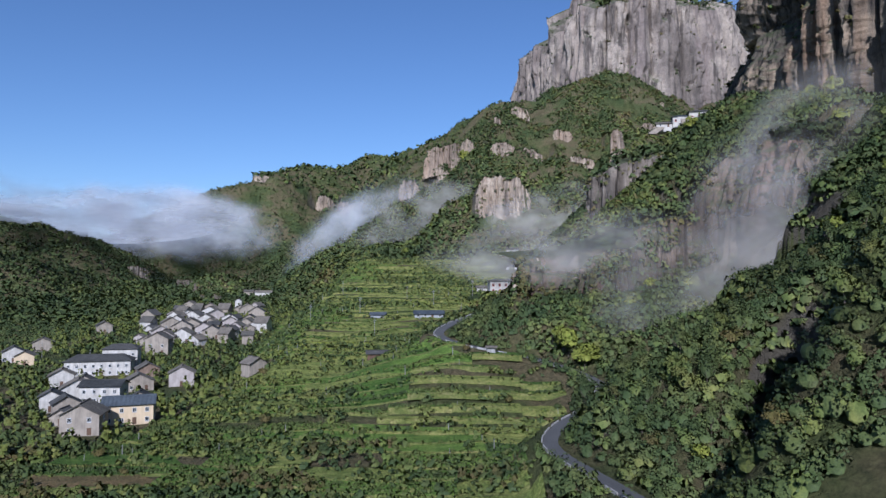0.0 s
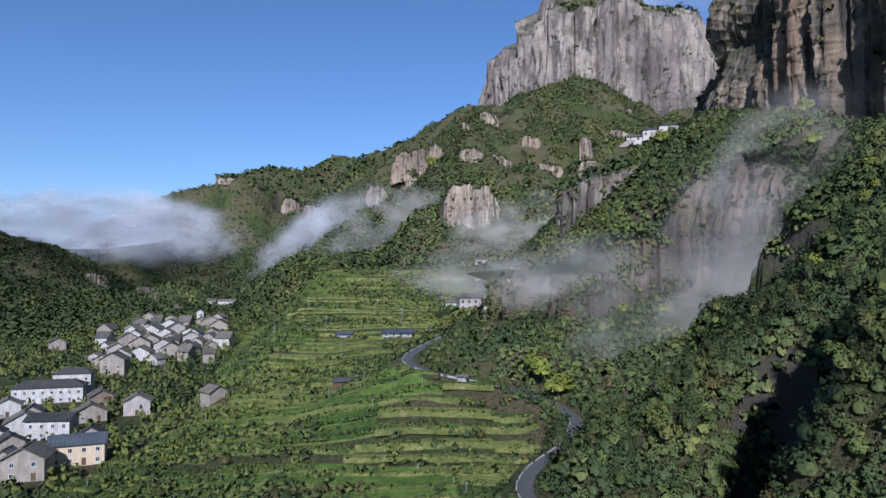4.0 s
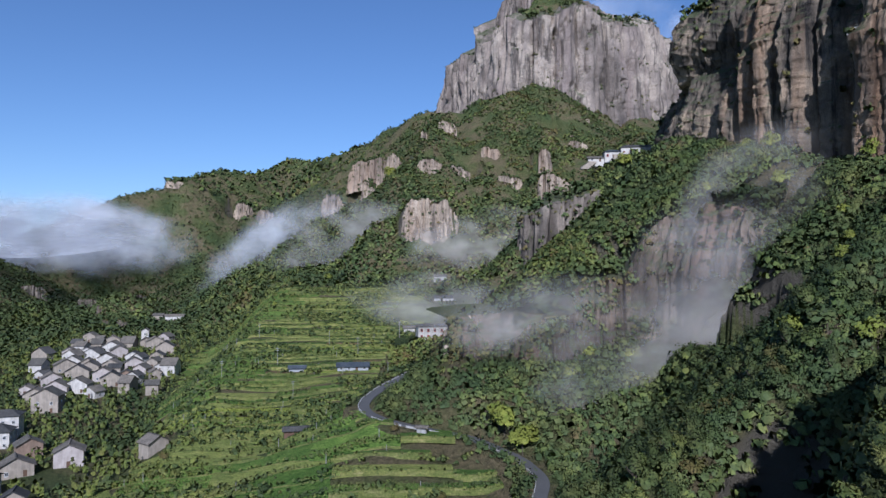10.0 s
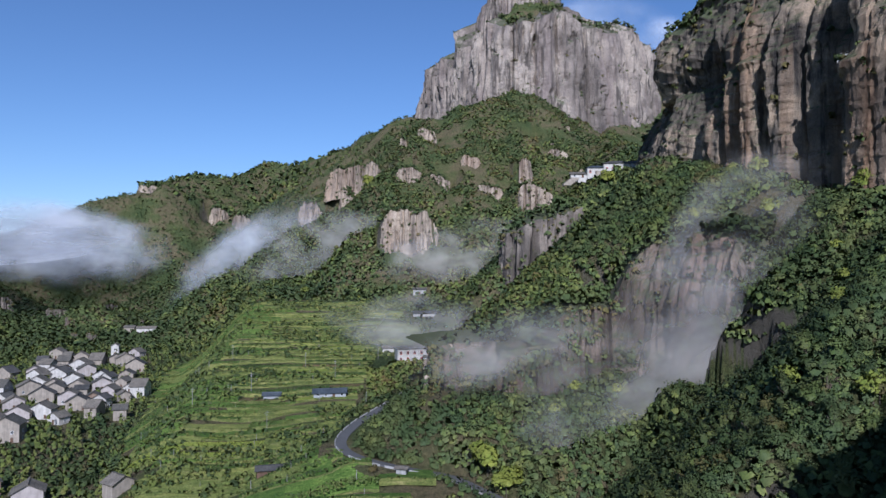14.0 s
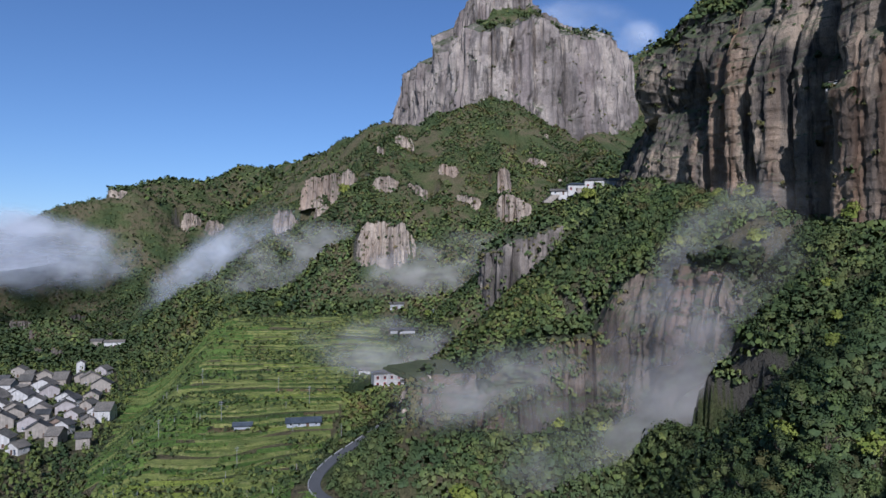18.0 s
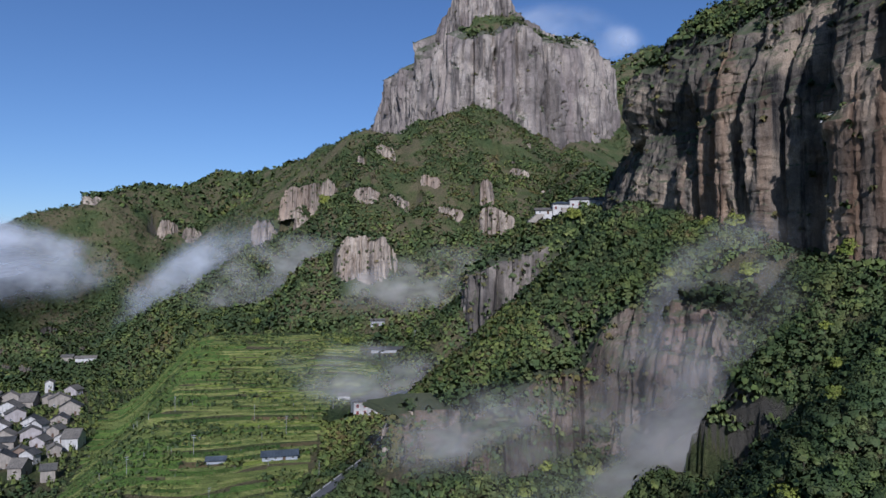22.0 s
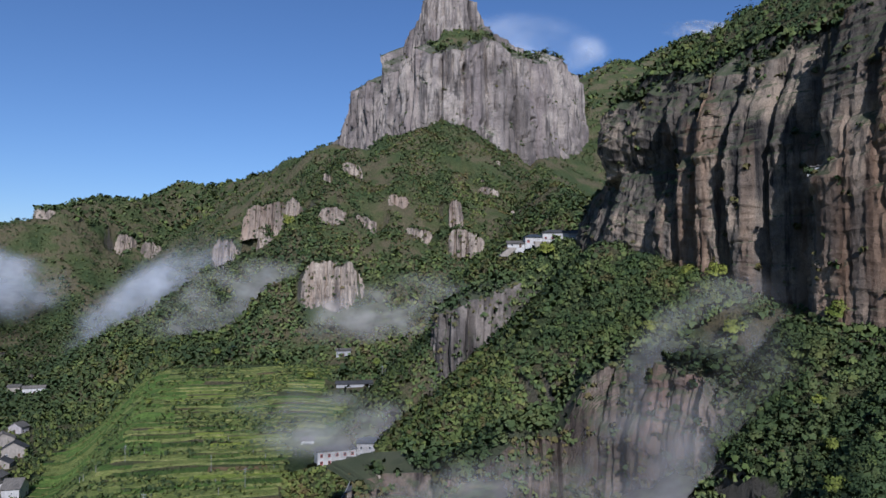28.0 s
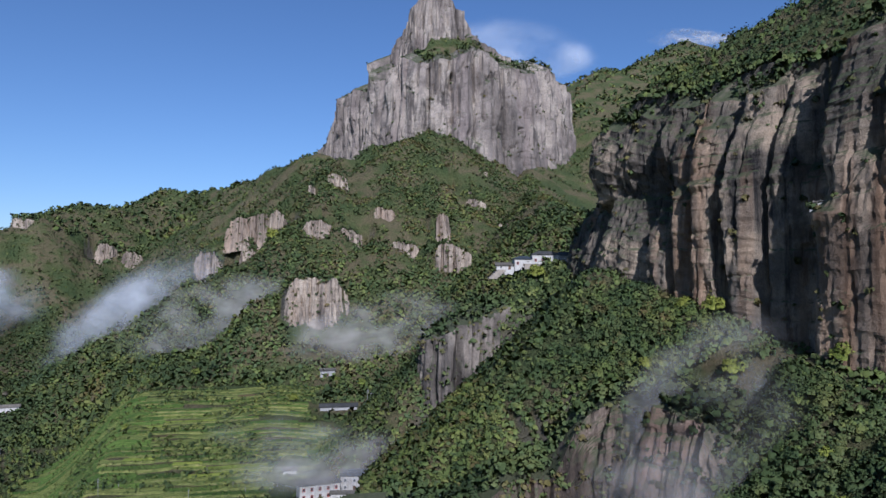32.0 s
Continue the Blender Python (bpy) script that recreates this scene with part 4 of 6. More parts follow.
def single_trees():
    kinds = [tree_kind("dark green broadleaf tree with a rounded full crown", LEAF_DARK, 301, 520, 0.075, 1.05, 6.0), tree_kind("mid-green broadleaf tree with an uneven crown", LEAF_MID, 302, 520, 0.075, 1.2, 6.5),
             tree_kind("olive broadleaf tree turning brown in autumn", LEAF_OLIVE, 303, 480, 0.075, 1.0, 5.6), tree_kind("slender dark green conifer-like tree on the slope", LEAF_DARK, 304, 520, 0.07, 1.9, 8.0)]
    gold = tree_kind("large yellow-green tree with a broad sunlit crown", LEAF_YELLOW, 310, 900, 0.07, 1.0, 10.0)
    lime = tree_kind("small bright yellow-green bush", LEAF_YELLOW, 311, 300, 0.11, 0.9, 3.6, "bush")
    # the near spurs, where single crowns stand out
    X, Y = scatter(34, 112, 88, 176, 6.3)
    k = 0
    for x, y in zip(X, Y):
        if k >= 190:
            break
        z = ground_at(x, y)
        if z < 24 or float(slope_at(np.array([x]), np.array([y]))[0]) > 1.6 or float(road_bed(np.array([x]), np.array([y]))[0][0]) < 5:
            continue
        plant(kinds[int(rng.integers(0, 4))], x, y, rng.uniform(0.6, 1.05), rng.uniform(0, 6.28))
        k += 1
    # lone trees among the fields
    for x, y in ((-46, 190), (-38, 196), (-52, 201), (-30, 222), (20, 209), (34, 204), (16, 226), (29, 226), (-58, 236), (-66, 252), (-60, 262), (6, 214), (-44, 216), (-22, 186), (-30, 174), (-50, 168),
                 (-62, 180), (-12, 174), (-72, 196), (-80, 186), (-68, 214), (-88, 176), (-56, 152), (-40, 150), (-74, 160), (36, 214), (40, 206), (28, 234), (22, 234), (8, 238)):
        plant(kinds[int(rng.integers(0, 3))], x, y, rng.uniform(0.35, 0.62), rng.uniform(0, 6.28))
    plant(gold, 43, 236, 1.15, 0.4)
    plant(gold, 47, 227, 1.0, 2.0)
    plant(gold, 152, 263, 0.75, 1.0, 1)
    plant(gold, 147, 273, 0.6, 3.0, 1)
    plant(gold, 157, 216, 0.8, 1.0, 1)
    plant(gold, 141, 384, 0.9, 1.0, 1)
    plant(gold, 22, 700, 1.3, 1.0, 1)
    for x, y in ((58, 122), (48, 128), (90, 132), (104, 152), (74, 244), (66, 240), (85, 236), (92, 244), (134, 200), (129, 190), (116, 228), (141, 240), (126, 262), (118, 178), (96, 166),
                 (-60, 470), (10, 540), (-30, 560), (60, 530), (90, 560), (-10, 600), (-80, 620), (30, 500), (75, 520), (112, 470)):
        plant(lime, x, y, rng.uniform(0.9, 1.8), rng.uniform(0, 6.28))
    for kind in (*kinds, gold, lime):
        for ch in list(kind.children):
            bpy.data.objects.remove(ch)
        bpy.data.objects.remove(kind)


single_trees()


def groves():
    """Bamboo and orchard belts round the village and the fields."""
    shapes = [crown(400 + k, 26, 6, 1.9, 0.26, 0.5) for k in range(4)]
    X, Y = scatter(-235, -50, 150, 600, 4.4)
    d = fbm(X / 26, Y / 26, 3, 61)
    belt = (X > field_left(Y) - 34) & (X < field_left(Y) - 2) & (Y > 195)
    keep = (belt & (d > -0.35)) | ((d > -0.3) & ~in_fields(X, Y)) | ((X < -150) & (Y < 300) & (d > -0.1)) | ((X < -215) & (d > -0.3))
    keep &= HOUSE_CLEAR(X, Y)
    X, Y = X[keep], Y[keep]
    P = np.stack([X, Y, terrain(X, Y) - 0.3], 1)
    size = rng.uniform(1.2, 2.2, len(X))
    tone = rng.random(len(X)) + 0.5 * d[keep]
    foliage("bamboo_grove", LEAF_BAMBOO, shapes, P[tone < 0.5], size[tone < 0.5], "feathery yellow-green bamboo beside the village", "bamboo")
    round_ = [crown(420 + k, 26, 7, 1.0, 0.27) for k in range(4)]
    foliage("village_trees", LEAF_DARK, round_, P[tone >= 0.5], size[tone >= 0.5] * 1.15, "dark green trees between the village houses", "trees")
    # rows of round bushes on the terraces
    X, Y = scatter(-80, 60, 128, 540, 2.6)
    d = fbm(X / 30, Y / 9, 3, 71)
    keep = in_fields(X, Y) & (d > np.where(Y < 172, 0.05, np.where(Y < 260, 0.18, -0.02)) - 0.3 * step01(34, 8, X - field_left(Y)))
    X, Y = X[keep], Y[keep]
    P = np.stack([X, Y, terrain(X, Y) + 0.35], 1)
    small = [crown(440 + k, 20, 5, 0.9, 0.34)[:20] for k in range(4)]
    pick = rng.random(len(X))
    for mat, m, word in ((LEAF_DARK, pick < 0.5, "dark green"), (LEAF_MID, (pick >= 0.5) & (pick < 0.8), "leafy green"), (LEAF_BAMBOO, pick >= 0.8, "yellowish green")):
        foliage("orchard_bushes", mat, small, P[m], rng.uniform(0.5, 1.5, m.sum()), f"low {word} bushes in rows on the terraces", "bushes")
    # hedges and lone bushes along the paths between the plots
    hx, hy = [], []
    for k in range(26):
        x0, y0 = rng.uniform(-72, 40), rng.uniform(190, 500)
        n = int(rng.integers(5, 16))
        a = rng.uniform(-0.5, 0.5) + (1.2 if k % 3 == 0 else 0.0)
        f = np.arange(n) * 2.0
        hx.append(x0 + f * math.cos(a) + rng.normal(scale=0.7, size=n))
        hy.append(y0 + f * math.sin(a) + rng.normal(scale=0.7, size=n))
    X, Y = np.concatenate(hx), np.concatenate(hy)
    keep = in_fields(X, Y) & HOUSE_CLEAR(X, Y) & (road_bed(X, Y)[0] > 4)
    X, Y = X[keep], Y[keep]
    P = np.stack([X, Y, terrain(X, Y) + 0.1], 1)
    pick = rng.random(len(X)) < 0.6
    foliage("hedge", LEAF_DARK, round_, P[pick], rng.uniform(0.8, 1.7, pick.sum()), "dark green hedge bushes between the terraced plots", "hedge")
    foliage("hedge", LEAF_BAMBOO, round_, P[~pick], rng.uniform(0.8, 1.7, (~pick).sum()), "yellowish green hedge bushes between the terraced plots", "hedge")
    # rough meadow round the white farm
    X, Y = scatter(4, 92, 288, 372, 1.8)
    keep = (~in_fields(X, Y) | (X > 10)) & (np.hypot((X - 34) / 12.5, (Y - 365) / 8) > 1) & (np.hypot((X - 49) / 11, (Y - 368) / 12) > 1) & (np.hypot(X - 56, Y - 352) > 4) & (road_bed(X, Y)[0] > 3)
    X, Y = X[keep], Y[keep]
    P = np.stack([X, Y, terrain(X, Y) + 0.15], 1)
    pick = rng.random(len(X))
    for mat, m, word in ((LEAF_MID, pick < 0.45, "green"), (LEAF_BAMBOO, (pick >= 0.45) & (pick < 0.75), "yellowish"), (LEAF_OLIVE, pick >= 0.75, "olive")):
        foliage("meadow_bushes", mat, small, P[m], rng.uniform(0.9, 1.9, m.sum()), f"{word} rough grass and low bushes beside the white farm", "bushes")
    # scrub in the near corner of the valley
    X, Y = scatter(-130, 30, 118, 186, 2.7)
    d = fbm(X / 16, Y / 12, 3, 81)
    keep = (d > -0.02) & ~((X > -94) & (Y > 146) & (d < 0.34)) & HOUSE_CLEAR(X, Y)
    X, Y, d = X[keep], Y[keep], d[keep]
    P = np.stack([X, Y, terrain(X, Y) - 0.2], 1)
    for mat, m, word in ((LEAF_DARK, d < 0.22, "dark green"), (LEAF_OLIVE, d >= 0.36, "rust-brown"), (LEAF_MID, (d >= 0.22) & (d < 0.36), "leafy green")):
        foliage("scrub", mat, round_, P[m], rng.uniform(0.8, 1.9, m.sum()), f"{word} scrub and small trees in the valley", "scrub")


# ---- village ----
def plaster(name, colour, stain=0.35, scale=0.5, rough=0.85):
    m, nt, bs = material(name)
    blot = noisy(nt, placed(nt), scale, 5, 0.65)
    drip = noisy(nt, placed(nt, (1, 1, 0.15)), 1.2, 4)
    c = mix(nt, stain, colour, ramp(nt, blot, [(0.3, (0.35, 0.34, 0.32)), (0.7, (1, 1, 1))]), "MULTIPLY")
    c = mix(nt, stain * 0.8, c, ramp(nt, drip, [(0.35, (0.4, 0.39, 0.37)), (0.6, (1, 1, 1))]), "MULTIPLY")
    nt.links.new(c, bs.inputs["Base Color"])
    bs.inputs["Roughness"].default_value = rough
    bump(nt, bs, blot, 0.2, 0.05)
    return m


def tile_material(name, a, b):
    m, nt, bs = material(name)
    o = nt.nodes.new("ShaderNodeObjectInfo")
    grain = noisy(nt, placed(nt), 1.6, 5, 0.7)
    stain = noisy(nt, placed(nt), 0.25, 4)
    c = ramp(nt, grain, [(0.3, a), (0.7, b)])
    c = mix(nt, 0.6, c, ramp(nt, stain, [(0.3, (0.5, 0.5, 0.5)), (0.7, (1.25, 1.22, 1.15))]), "MULTIPLY")
    c = mix(nt, 0.8, c, ramp(nt, o.outputs["Random"], [(0, (0.5, 0.55, 0.57)), (1, (1.3, 1.27, 1.2))]), "MULTIPLY")
    nt.links.new(c, bs.inputs["Base Color"])
    bs.inputs["Roughness"].default_value = 0.85
    bs.inputs["Specular IOR Level"].default_value = 0.15
    bump(nt, bs, grain, 0.5, 0.12)
    return m


WALL_GREY, WALL_WHITE = plaster("wall_grey", (0.37, 0.315, 0.25), 0.5), plaster("wall_white", (0.60, 0.56, 0.50), 0.5)
WALL_PINK, WALL_CREAM = plaster("wall_pink", (0.46, 0.40, 0.36), 0.4), plaster("wall_cream", (0.62, 0.48, 0.31), 0.25)
WALL_BRICK, CONCRETE = plaster("wall_brick", (0.27, 0.19, 0.135), 0.5), plaster("concrete", (0.40, 0.385, 0.36), 0.45)
ROOF_PALE, ROOF_DARK = tile_material("roof_pale", (0.075, 0.067, 0.058), (0.20, 0.178, 0.152)), tile_material("roof_dark", (0.045, 0.044, 0.044), (0.10, 0.096, 0.092))
ROOF_BLUE = tile_material("roof_blue", (0.055, 0.065, 0.078), (0.10, 0.115, 0.135))
GLASS, _nt, _bs = material("window_glass")
_bs.inputs["Base Color"].default_value = (0.02, 0.025, 0.03, 1)
_bs.inputs["Roughness"].default_value = 0.12
FRAME = plaster("window_frame", (0.55, 0.54, 0.52), 0.2)
DOOR = plaster("door_wood", (0.13, 0.075, 0.045), 0.4)
RED_TRIM = plaster("red_trim", (0.45, 0.10, 0.07), 0.2)
METAL = plaster("grey_metal", (0.35, 0.36, 0.37), 0.3, rough=0.5)


def box_mesh(name, x0, x1, y0, y1, z0, z1, mat):
    v = [(x, y, z) for z in (z0, z1) for x, y in ((x0, y0), (x1, y0), (x1, y1), (x0, y1))]
    f = [(0, 3, 2, 1), (4, 5, 6, 7), (0, 1, 5, 4), (1, 2, 6, 5), (2, 3, 7, 6), (3, 0, 4, 7)]
    return mesh_from(name, v, f, mat, False)


def slab(name, a, b, c, d, thick, mat):
    """A flat piece with the given upper corners."""
    q = np.array([a, b, c, d], float)
    n = np.cross(q[1] - q[0], q[3] - q[0])
    n /= np.linalg.norm(n)
    v = np.concatenate([q, q - n * thick])
    f = [(0, 1, 2, 3), (7, 6, 5, 4), (0, 4, 5, 1), (1, 5, 6, 2), (2, 6, 7, 3), (3, 7, 4, 0)]
    return mesh_from(name, v, f, mat, False)


PANE_MESH = box_mesh("pane", -0.46, 0.46, -0.03, 0.03, -0.56, 0.56, GLASS)


def frame_mesh(mat):
    v, f = [], []
    for x0, x1, z0, z1 in ((-0.6, -0.46, -0.7, 0.7), (0.46, 0.6, -0.7, 0.7), (-0.46, 0.46, 0.56, 0.7), (-0.6, 0.6, -0.82, -0.56), (-0.04, 0.04, -0.56, 0.56)):
        b = len(v)
        v += [(x, y, z) for z in (z0, z1) for x, y in ((x0, -0.1), (x1, -0.1), (x1, 0.08), (x0, 0.08))]
        f += [tuple(b + i for i in q) for q in ((0, 3, 2, 1), (4, 5, 6, 7), (0, 1, 5, 4), (1, 2, 6, 5), (2, 3, 7, 6), (3, 0, 4, 7))]
    return mesh_from("window", v, f, mat, False)


FRAME_MESH, FRAME_RED_MESH = frame_mesh(FRAME), frame_mesh(RED_TRIM)
DOOR_MESH = box_mesh("door", -0.6, 0.6, -0.08, 0.06, 0, 2.1, DOOR)


def window(parent, x, y, z, turn=0, mesh=None, scale=1.0):
    w = part("window", mesh or FRAME_MESH, parent, at=pose(x, y, z, 0, 0, turn) @ Matrix.Scale(scale, 4))
    part("pane", PANE_MESH, w)


def ribbed(name, a, b, c, d, mat, ribs):
    """A tiled roof slope: a slab with courses of raised tile ridges running down it."""
    a, b, c, d = (np.array(p, float) for p in (a, b, c, d))
    n = np.cross(b - a, d - a)
    n /= np.linalg.norm(n)
    cols, V = ribs * 2 + 1, []
    for row in (0, 1):
        p, q = (a, b) if row == 0 else (d, c)
        for k in range(cols):
            V.append(p + (q - p) * k / (cols - 1) + n * (0.10 if k % 2 else 0.0))
    F4 = [(k, k + 1, cols + k + 1, cols + k) for k in range(cols - 1)]
    m = len(V)
    V += [a - n * 0.14, b - n * 0.14, c - n * 0.14, d - n * 0.14]
    F4 += [(m + 3, m + 2, m + 1, m), (m, m + 1, cols - 1, 0), (m + 1, m + 2, 2 * cols - 1, cols - 1), (m + 2, m + 3, cols, 2 * cols - 1), (m + 3, m, 0, cols)]
    return mesh_from(name, V, F4, mat, False)


def house(x, y, turn, w, d, h, wall, roof, label, rise=0.24, along=False, base=None, hip=False, front=True, red=False):
    """A rendered house; its gables face the local -y and +y, or the sides where the ridge runs along."""
    root = new("house", None)
    z = min(ground_at(x + dx, y + dy) for dx in (-w / 3, w / 3) for dy in (-d / 3, d / 3)) if base is None else base
    root.matrix_world = pose(x, y, z, 0, 0, turn)
    tagged(root, label, "house", "village houses")
    W, D = (d, w) if along else (w, d)
    top = rise * W
    o, e = 0.7, 0.7
    prof = [(-W / 2, -2.5), (W / 2, -2.5), (W / 2, h), (0, h + top), (-W / 2, h)] if not hip else [(-W / 2, -2.5), (W / 2, -2.5), (W / 2, h), (-W / 2, h)]
    n = len(prof)
    spin = (lambda p: (p[1], -p[0], p[2])) if along else (lambda p: p)
    v = [spin((px, yy, pz)) for yy in (-D / 2, D / 2) for px, pz in prof]
    me = bpy.data.meshes.new("wall")
    me.from_pydata(v, [], [tuple(range(n)), tuple(range(2 * n - 1, n - 1, -1))] + [(k, k + n, (k + 1) % n + n, (k + 1) % n) for k in range(n)])
    me.materials.append(wall)
    bm = bmesh.new()
    bm.from_mesh(me)
    bmesh.ops.recalc_face_normals(bm, faces=bm.faces)
    bm.to_mesh(me)
    bm.free()
    part("wall", me, root)
    ribs = max(int(D / 1.1), 4)
    if hip:
        k = min(W, D) / 2
        r0, r1 = (-D / 2 + k * 0.9, D / 2 - k * 0.9)
        c = [(-W / 2 - o, -D / 2 - o, h), (W / 2 + o, -D / 2 - o, h), (W / 2 + o, D / 2 + o, h), (-W / 2 - o, D / 2 + o, h)]
        p, q = (0, r0, h + top), (0, r1, h + top)
        for a4 in ((c[3], c[0], p, q), (c[1], c[2], q, p), (c[0], c[1], (0.02, r0, h + top), (-0.02, r0, h + top)), (c[2], c[3], (-0.02, r1, h + top), (0.02, r1, h + top))):
            part("roof_slope", slab("roof_slope", *[spin(t) for t in a4], 0.25, roof), root)
    else:
        drop = o * top / (W / 2)
        for sgn in (-1, 1):
            a, b = (sgn * (W / 2 + o), -D / 2 - e, h - drop + 0.12), (sgn * (W / 2 + o), D / 2 + e, h - drop + 0.12)
            c, d2 = (0, D / 2 + e, h + top + 0.12), (0, -D / 2 - e, h + top + 0.12)
            if sgn > 0:
                part("roof_slope", ribbed("roof_slope", *[spin(t) for t in (a, b, c, d2)], roof, ribs), root)
            else:
                part("roof_slope", ribbed("roof_slope", *[spin(t) for t in (b, a, d2, c)], roof, ribs), root)
        rc = slab("ridge", *[spin(t) for t in ((-0.22, -D / 2 - e, h + top + 0.34), (0.22, -D / 2 - e, h + top + 0.34), (0.22, D / 2 + e, h + top + 0.34), (-0.22, D / 2 + e, h + top + 0.34))], 0.3, roof)
        part("ridge", rc, root)
    if front:
        floors, mesh = max(int(h // 2.9), 1), FRAME_RED_MESH if red else FRAME_MESH
        for fl in range(floors):
            n_w = max(int(w / (3.2 if (hip or along) else 5.2)), 1)
            for k in range(n_w):
                wx = (k + 0.5) / n_w * w - w / 2
                if fl == 0 and k == n_w // 2:
                    part("door", DOOR_MESH, root, at=pose(wx, -d / 2 - 0.02, 0.2))
                else:
                    window(root, wx, -d / 2 - 0.02, 1.6 + fl * 3.0, 0, mesh)
            for k in range(max(int(d / 4.5), 1)):
                wy = (k + 0.5) / max(int(d / 4.5), 1) * d - d / 2
                window(root, w / 2 + 0.02, wy, 1.6 + fl * 3.0, 90, mesh)
    return root


LOWER = [(-107, 281, -6, 11.0, 9, 6.6, 0), (-126, 292, 8, 10, 8, 6.4, 3), (-120, 270, 4, 12.5, 8, 4.6, 1), (-104, 236, -8, 7.5, 6, 5.2, 4), (-106, 203, -14, 12.5, 10, 7.2, 1),
         (-134, 252, 3, 13, 8, 6.2, 2), (-133, 233, 0, 7.5, 7, 6.6, 5), (-155, 279, 2, 10.5, 8, 5.6, 2), (-142, 272, -5, 8, 7, 4.6, 4), (-74, 268, 24, 8.8, 7, 6.6, 1)]
WEST = [(-212, 338, 6, 11, 8, 6.4, 5), (-201, 330, -4, 10, 8, 5.4, 6), (-218, 373, 0, 11, 8, 5.6, 1), (-216, 436, 8, 10.5, 8, 6, 1), (-118, 214, -20, 8, 6, 3.6, 4), (-122, 222, 10, 9, 7, 6.2, 4), (-144, 214, 6, 10, 8, 6.2, 4)]
UPPER_A = [(-210, 492, -5, 14, 8, 6.2, 1), (-195, 453, 6, 13, 8, 6.6, 1), (-160, 395, -4, 13, 8, 5.6, 0), (-150, 362, 2, 13.5, 9, 9.4, 1), (-181, 454, 10, 13.5, 8, 5.6, 1), (-188, 484, -8, 14, 8, 5.8, 2),
           (-196, 517, 0, 11, 8, 6.6, 2), (-165, 433, 5, 14, 8, 5.6, 1), (-151, 399, -3, 13, 8, 5.8, 1), (-163, 445, -10, 12, 8, 6.0, 1), (-177, 488, 4, 14, 9, 6.0, 1), (-191, 532, 12, 13, 8, 5.4, 1)]
UPPER_B = [(-163, 471, 0, 11, 8, 6.4, 2), (-149, 428, 8, 12, 8, 5.8, 1), (-140, 415, -6, 12.5, 8, 5.6, 1), (-175, 516, 14, 16, 9, 5.6, 1), (-170, 533, 10, 17, 9, 5.6, 1), (-152, 487, -4, 12, 8, 4.4, 1),
           (-152, 532, 20, 14, 9, 6.4, 1), (-139, 512, -12, 14, 8, 6.0, 1), (-134, 447, 0, 9.5, 7, 4.2, 1), (-116, 441, 4, 14, 9, 7.4, 2), (-172, 575, 0, 6, 6, 8.5, 2), (-208, 563, 0, 10, 8, 6.4, 1), (-166, 500, 8, 12, 8, 6, 0)]
STYLES = [(WALL_PINK, ROOF_PALE, "pale pinkish rendered house with grey tiled gable roof"), (WALL_GREY, ROOF_PALE, "grey rendered village house with weathered grey tile roof"),
          (WALL_WHITE, ROOF_PALE, "whitewashed village house with pale tile roof"), (WALL_BRICK, ROOF_PALE, "brown brick village house with grey tile roof"),
          (WALL_GREY, ROOF_DARK, "small grey house with a dark tile roof"), (WALL_WHITE, ROOF_DARK, "white village house with a dark tile roof"), (WALL_CREAM, ROOF_PALE, "orange-cream rendered house with a pale roof")]
for k, (hx, hy, ht, hw, hd, hh, st) in enumerate(LOWER + WEST + UPPER_A + UPPER_B):
    if k >= len(LOWER + WEST):
        st = (1, 4, 0, 4, 2, 1, 5)[k % 7] if st == 1 and hh < 9 else st
        ht += (0, 18, -16, 84, 8)[k % 5]
    else:
        ht += 24
    small = 0.86 if k < len(LOWER + WEST) else 0.88
    house(hx, hy, ht, hw * small, hd * small, hh * small, *STYLES[st], rise=0.27 if st != 4 else 0.3)
_h = np.random.default_rng(5)
_placed = [(a[0], a[1]) for a in UPPER_A + UPPER_B]
for k in range(400):
    hy = _h.uniform(385, 565)
    hx = _h.uniform(-205, -112) - 0.02 * (hy - 385)
    if len(_placed) > 52 or min(math.hypot(hx - a, hy - b) for a, b in _placed) < 10.5 or abs((hx + 160) + 0.25 * (hy - 460)) > 34:
        continue
    _placed.append((hx, hy))
    house(hx, hy, _h.uniform(-28, 32) + (90 if k % 4 == 0 else 0), _h.uniform(5.5, 10.5), _h.uniform(5, 7.5), _h.uniform(3.2, 5.6), *STYLES[int(_h.choice([0, 1, 1, 1, 2, 3, 4, 4, 5]))], rise=0.28)
house(-153, 306, 12, 27, 9, 6.8, WALL_WHITE, ROOF_DARK, "long white two-storey building with dark hipped roof", 0.30, True, hip=True)
house(-149, 318, 12, 15, 8, 10.2, WALL_WHITE, ROOF_DARK, "white three-storey block with dark hipped roof", 0.26, True, hip=True)
house(-99, 217, 18, 14.5, 8, 6.4, WALL_CREAM, ROOF_BLUE, "cream-yellow house with blue-grey roof at the field edge", 0.24, True)
house(-122, 247, 4, 14, 8, 6.6, WALL_WHITE, ROOF_DARK, "white two-storey house with dark flat-pitched roof", 0.2, True)
ALL_HOUSES = np.array([(a[0], a[1], max(a[3], a[4])) for a in LOWER + WEST] + [(a, b, 11.5) for a, b in _placed] + [(-153, 306, 28), (-149, 318, 15), (-99, 217, 16), (-122, 247, 14), (33, 366, 20), (47, 372, 16), (-74, 268, 10)])


